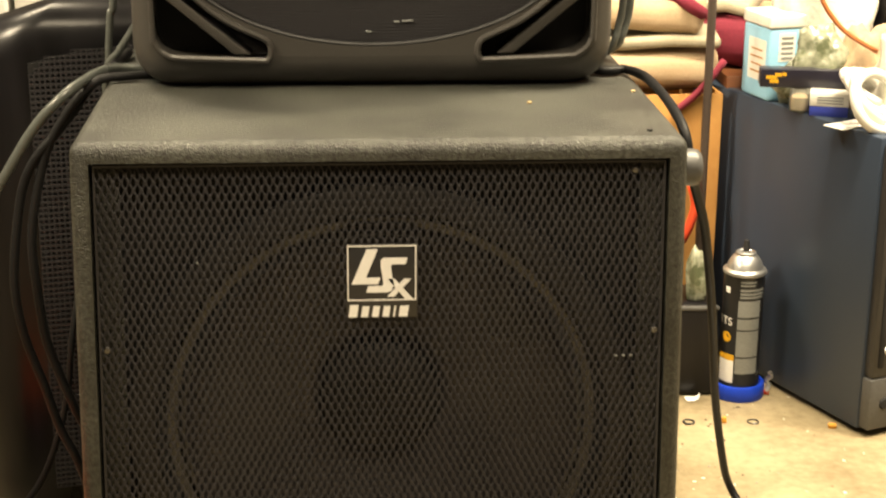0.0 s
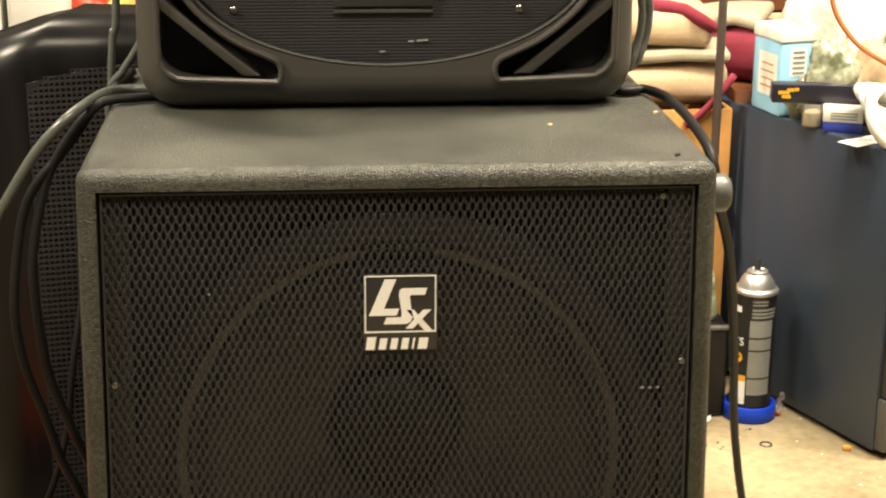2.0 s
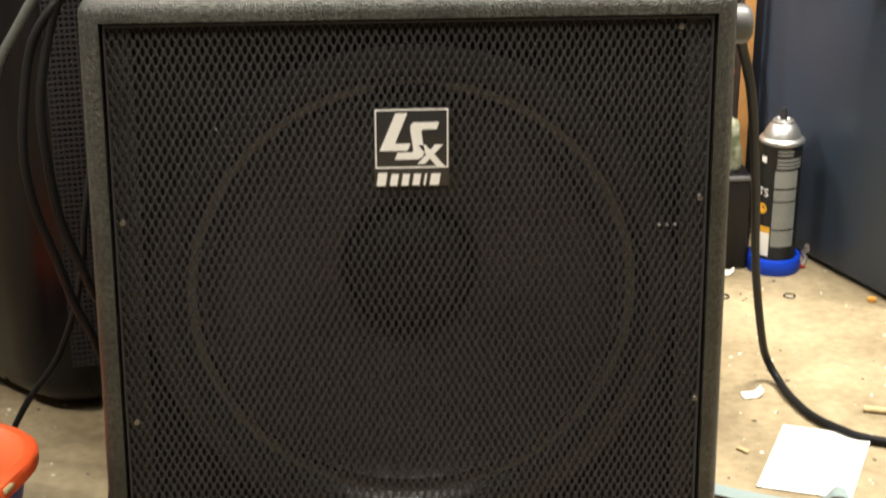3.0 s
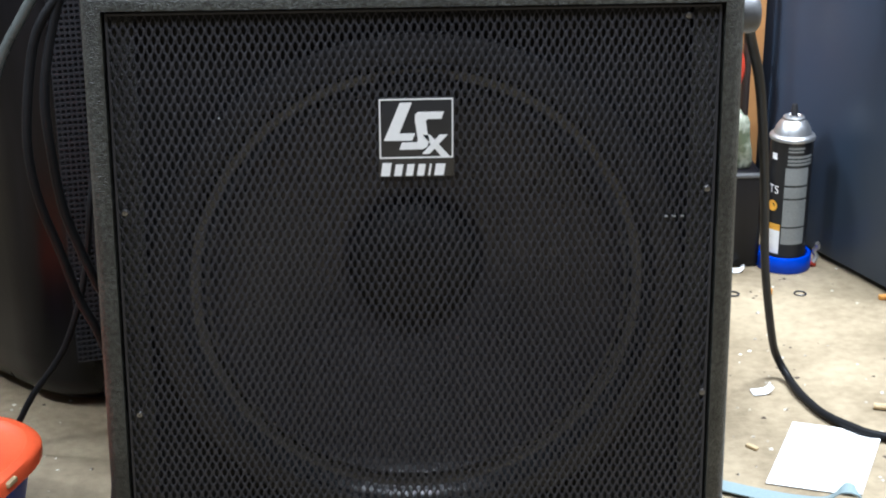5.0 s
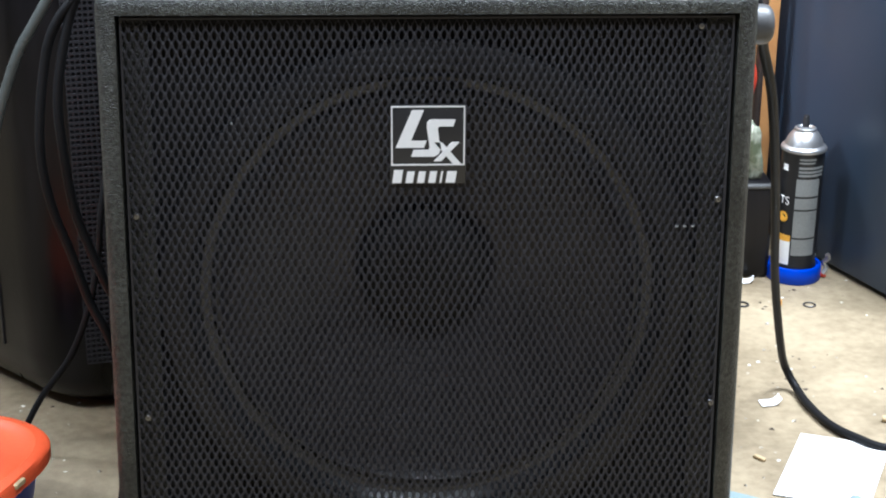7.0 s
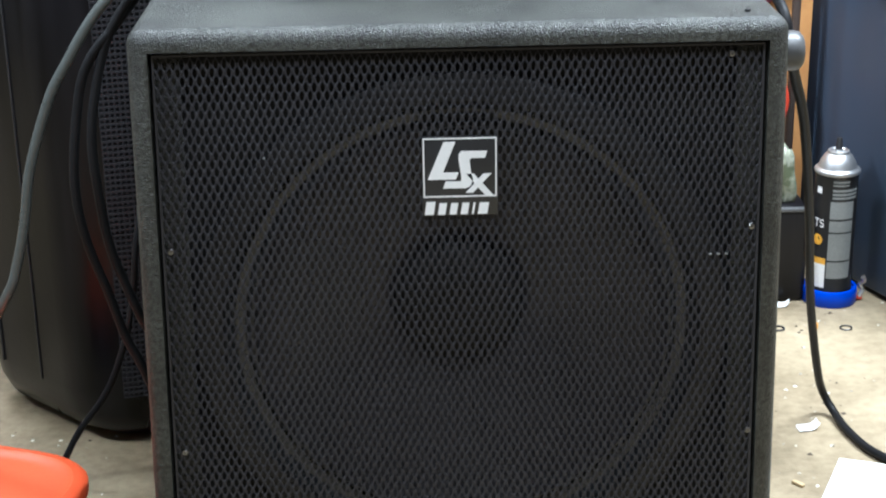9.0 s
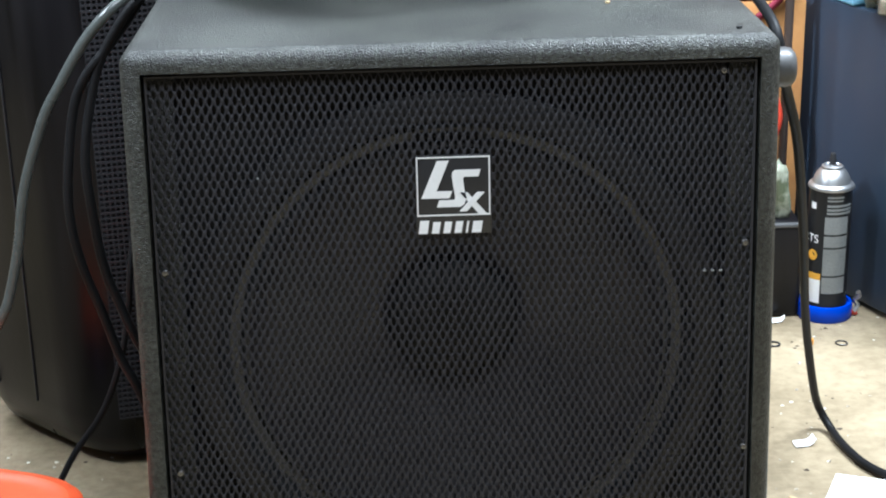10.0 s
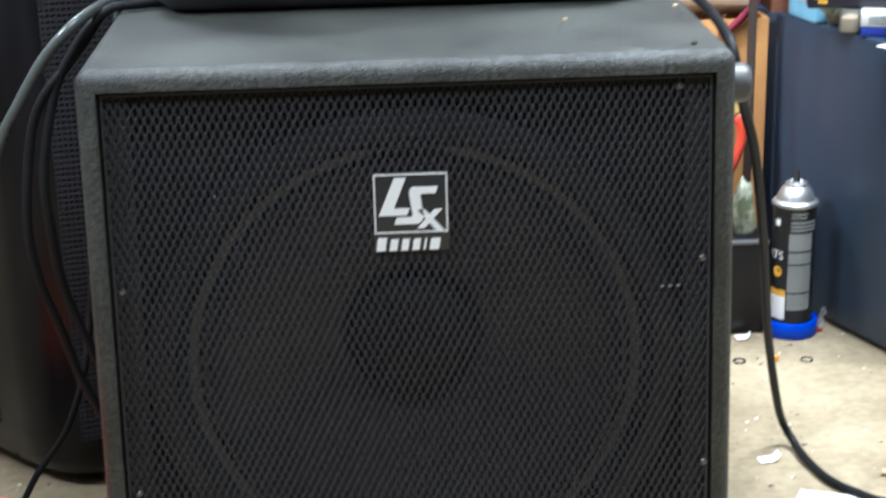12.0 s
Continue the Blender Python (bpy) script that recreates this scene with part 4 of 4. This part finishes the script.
coil()
single("paper_slip", box(0.075, 0.035, 0.0012, (0, 0, 0.0006)), M_PAPER, (0.684, 0.778, KH), "white paper slip on the tower's top", "paper", turn=30)
single("brown_cord", tube([(0.642, 0.85, 0.72), (0.638, 0.848, 0.66), (0.645, 0.842, 0.61), (0.666, 0.836, 0.575), (0.69, 0.832, 0.553), (0.73, 0.832, 0.530)], 0.0035, 8, 0.01), M_BROWN, (0, 0, 0), "rust brown cord over the white bag", "cord", smooth=180)
lump("black_bag", (0.835, 1.03, 0.4905), (0.075, 0.062, 0.13), M_GLOSS, "glossy black bag behind the white bag", "bag", 12, 0.3)
st = thing("low_stand", (0.86, 1.03, 0), "dark wooden stand beside the tower", "stand", turn=KT)
st.scale = (0.89, 0.89, 0.89)
part("top", box(0.14, 0.3, 0.02, (0, 0, 0.54), 0.003), M_WOOD, st)
for a in (-0.06, 0.06):
    for b in (-0.14, 0.14):
        part("leg", box(0.02, 0.02, 0.53, (a, b, 0.265), 0.002), M_WOOD, st)

# ---- behind on the right ----
cb = thing("cardboard_box", (0.43, 1.122, 0), "open tan cardboard box holding folded cloth", "box", turn=3)
cb.scale = (0.85, 0.85, 0.973)
for a, b, sx, sy in ((0, -0.14, 0.28, 0.005), (0, 0.14, 0.28, 0.005), (-0.1375, 0, 0.005, 0.275), (0.1375, 0, 0.005, 0.275)):
    part("panel", box(sx, sy, 0.445, (a, b, 0.2225), 0.001), M_CARD, cb)
part("bottom", box(0.27, 0.27, 0.005, (0, 0, 0.003)), M_CARD, cb)


def cushion(place, size, mat, label, turn, seed, piping=None, name="folded_cloth"):
    ob = thing(name, place, label, "cloth", "folded cloth", turn=turn)
    bm = box(*size, (0, 0, size[2] / 2), min(size) * 0.42, 5)
    bmesh.ops.subdivide_edges(bm, edges=bm.edges[:], cuts=2, use_grid_fill=True)
    for v in bm.verts:
        v.co += Vector((1, 1, 1)) * 0.011 * noise.noise(v.co * 13 + Vector((seed, 0, 0)))
    part("body", bm, mat, ob, smooth=180)
    if piping:
        a, b, z = size[0] / 2 - 0.01, size[1] / 2 - 0.005, size[2] * 0.55
        part("edging", tube([(0.01, -b * 0.8, size[2] + 0.001), (a * 0.6, -b * 0.92, size[2] * 0.95), (a, -b, z), (a, b, z)], 0.010, 8, 0.02), piping, ob, "crimson edging", smooth=180)


cushion((0.432, 1.112, 0.434), (0.225, 0.20, 0.066), M_TAN, "folded beige cloth with crimson edge in the box", 8, 1)
cushion((0.436, 1.112, 0.501), (0.225, 0.20, 0.020), M_GREYC, "folded grey cloth in the pile", 2, 2)
cushion((0.428, 1.112, 0.522), (0.215, 0.185, 0.060), M_TAN, "folded beige and crimson cloth on the pile", -5, 3, M_PINK)
cushion((0.588, 1.150, 0.457), (0.17, 0.135, 0.085), M_PINK, "bunched crimson cloth on the pile", -25, 4)
cushion((0.570, 1.145, 0.542), (0.13, 0.10, 0.020), M_GREYC, "folded grey cloth laid over crimson cloth", -20, 5)
single("crimson_strip", tube([(0.482, 0.998, 0.410), (0.505, 0.994, 0.430), (0.530, 0.990, 0.460), (0.551, 0.996, 0.486)], 0.0095, 8, 0.01, False, 0.6), M_PINK, (0, 0, 0), "crimson cloth strip hanging over the box", "cloth", smooth=180)
cr = thing("shelf_crate", (0.590, 1.150, 0), "dark wooden crate under the crimson cloth", "crate")
part("body", box(0.085, 0.24, 0.456, (0.017, 0, 0.228), 0.004), M_WOOD, cr)
po = thing("metal_pole", (0.524, 0.978, 0), "dark upright metal pole behind the tower", "pole")
part("shaft", lathe([(0, 0), (0.0065, 0), (0.0065, 1.5), (0, 1.5)], 16), M_DARKM, po)
part("base", lathe([(0, 0), (0.02, 0), (0.02, 0.006), (0.0065, 0.008), (0.0065, 0.012)], 20), M_DARKM, po)


def wood_cabinet():
    ob = thing("wooden_cabinet", (0.60, 1.475, 0), "dark brown wooden cabinet with an open base", "cabinet")
    ob.scale = (0.83, 0.83, 0.88)
    part("front_panel", box(0.72, 0.02, 0.6, (0, -0.2, 0.905), 0.003), M_WOOD, ob)
    part("rail", box(0.74, 0.03, 0.03, (0, -0.2, 0.585), 0.003), M_TAN, ob, "pale wooden edge strip")
    part("back_panel", box(0.72, 0.02, 1.2, (0, 0.2, 0.6), 0.003), M_WOOD, ob)
    for s in (-1, 1):
        part("side_panel", box(0.02, 0.42, 1.2, (s * 0.37, 0, 0.6), 0.003), M_WOOD, ob)
    part("top", box(0.76, 0.44, 0.02, (0, 0, 1.21), 0.003), M_WOOD, ob)


wood_cabinet()
# ---- behind the can ----
bb = thing("black_adapter_box", (0.455, 0.906, 0), "black plastic box on the floor behind the cabinet", "box")
part("case", box(0.15, 0.11, 0.143, (0, 0, 0.0715), 0.008, 3), M_GLOSS, bb)
part("edge_strip", box(0.152, 0.012, 0.006, (0, -0.05, 0.140), 0.002), M_GREYPL, bb)
lump("clear_wrapper", (0.499, 0.885, 0.144), (0.014, 0.014, 0.05), M_GREEN, "crumpled clear wrapper on the black box", "wrapper", 21, 0.5, sub=3)
sc = thing("red_tool", (0.497, 0.968, 0.0), "red and yellow handled tool leaning behind the cabinet", "tool")
sc.scale = (0.9, 0.9, 0.9)
part("handle", tube([(0.008, 0.0, 0.335), (0.016, -0.004, 0.30), (0.008, -0.006, 0.265), (-0.004, -0.004, 0.235)], 0.008, 10, 0.01), M_RED, sc, "red handle", smooth=180)
part("grip", tube([(-0.002, -0.004, 0.362), (0.004, 0.0, 0.348), (0.008, 0.0, 0.335)], 0.009, 10, 0.01), M_GOLD, sc, "yellow grip", smooth=180)
part("blade", box(0.012, 0.004, 0.1, (-0.008, 0.0, 0.195), 0.001), M_STEEL, sc)
single("paper_scrap", sheet([(0.482, 0.842), (0.505, 0.840), (0.503, 0.829), (0.484, 0.827)], 0.04), M_PAPER, (0, 0, 0), "white paper scrap beside the blue cap", "paper")

# ---- behind on the left ----
sh = thing("low_shelf", (-0.60, 1.225, 0), "dark wooden shelf behind the loudspeaker", "shelf")
sh.scale = (0.85, 0.85, 0.88)
part("top", box(0.8, 0.5, 0.02, (0, 0, 0.60), 0.003), M_WOOD, sh)
part("back_panel", box(0.8, 0.02, 0.6, (0, 0.24, 0.295), 0.003), M_WOOD, sh)
for s in (-1, 1):
    part("side_panel", box(0.02, 0.48, 0.59, (s * 0.38, -0.01, 0.295), 0.003), M_WOOD, sh)
for x, w in ((-0.587, 0.14), (-0.466, 0.083)):
    wb = thing("white_drawer_box", (x, 1.09, 0.5375), "white plastic storage box on the shelf", "box", "white storage boxes")
    part("body", box(w, 0.13, 0.11, (0, 0, 0.062), 0.007, 3), M_WPL, wb)
    part("rim", box(w + 0.006, 0.136, 0.012, (0, 0, 0.006), 0.004), M_WPL, wb)
lump("red_cloth", (-0.40, 1.13, 0.5375), (0.036, 0.04, 0.045), M_RED, "bunched red cloth on the shelf", "cloth", 31, 0.4)
lump("yellow_cloth", (-0.362, 1.15, 0.5375), (0.04, 0.04, 0.055), M_GOLD, "bunched yellow cloth on the shelf", "cloth", 33, 0.4)
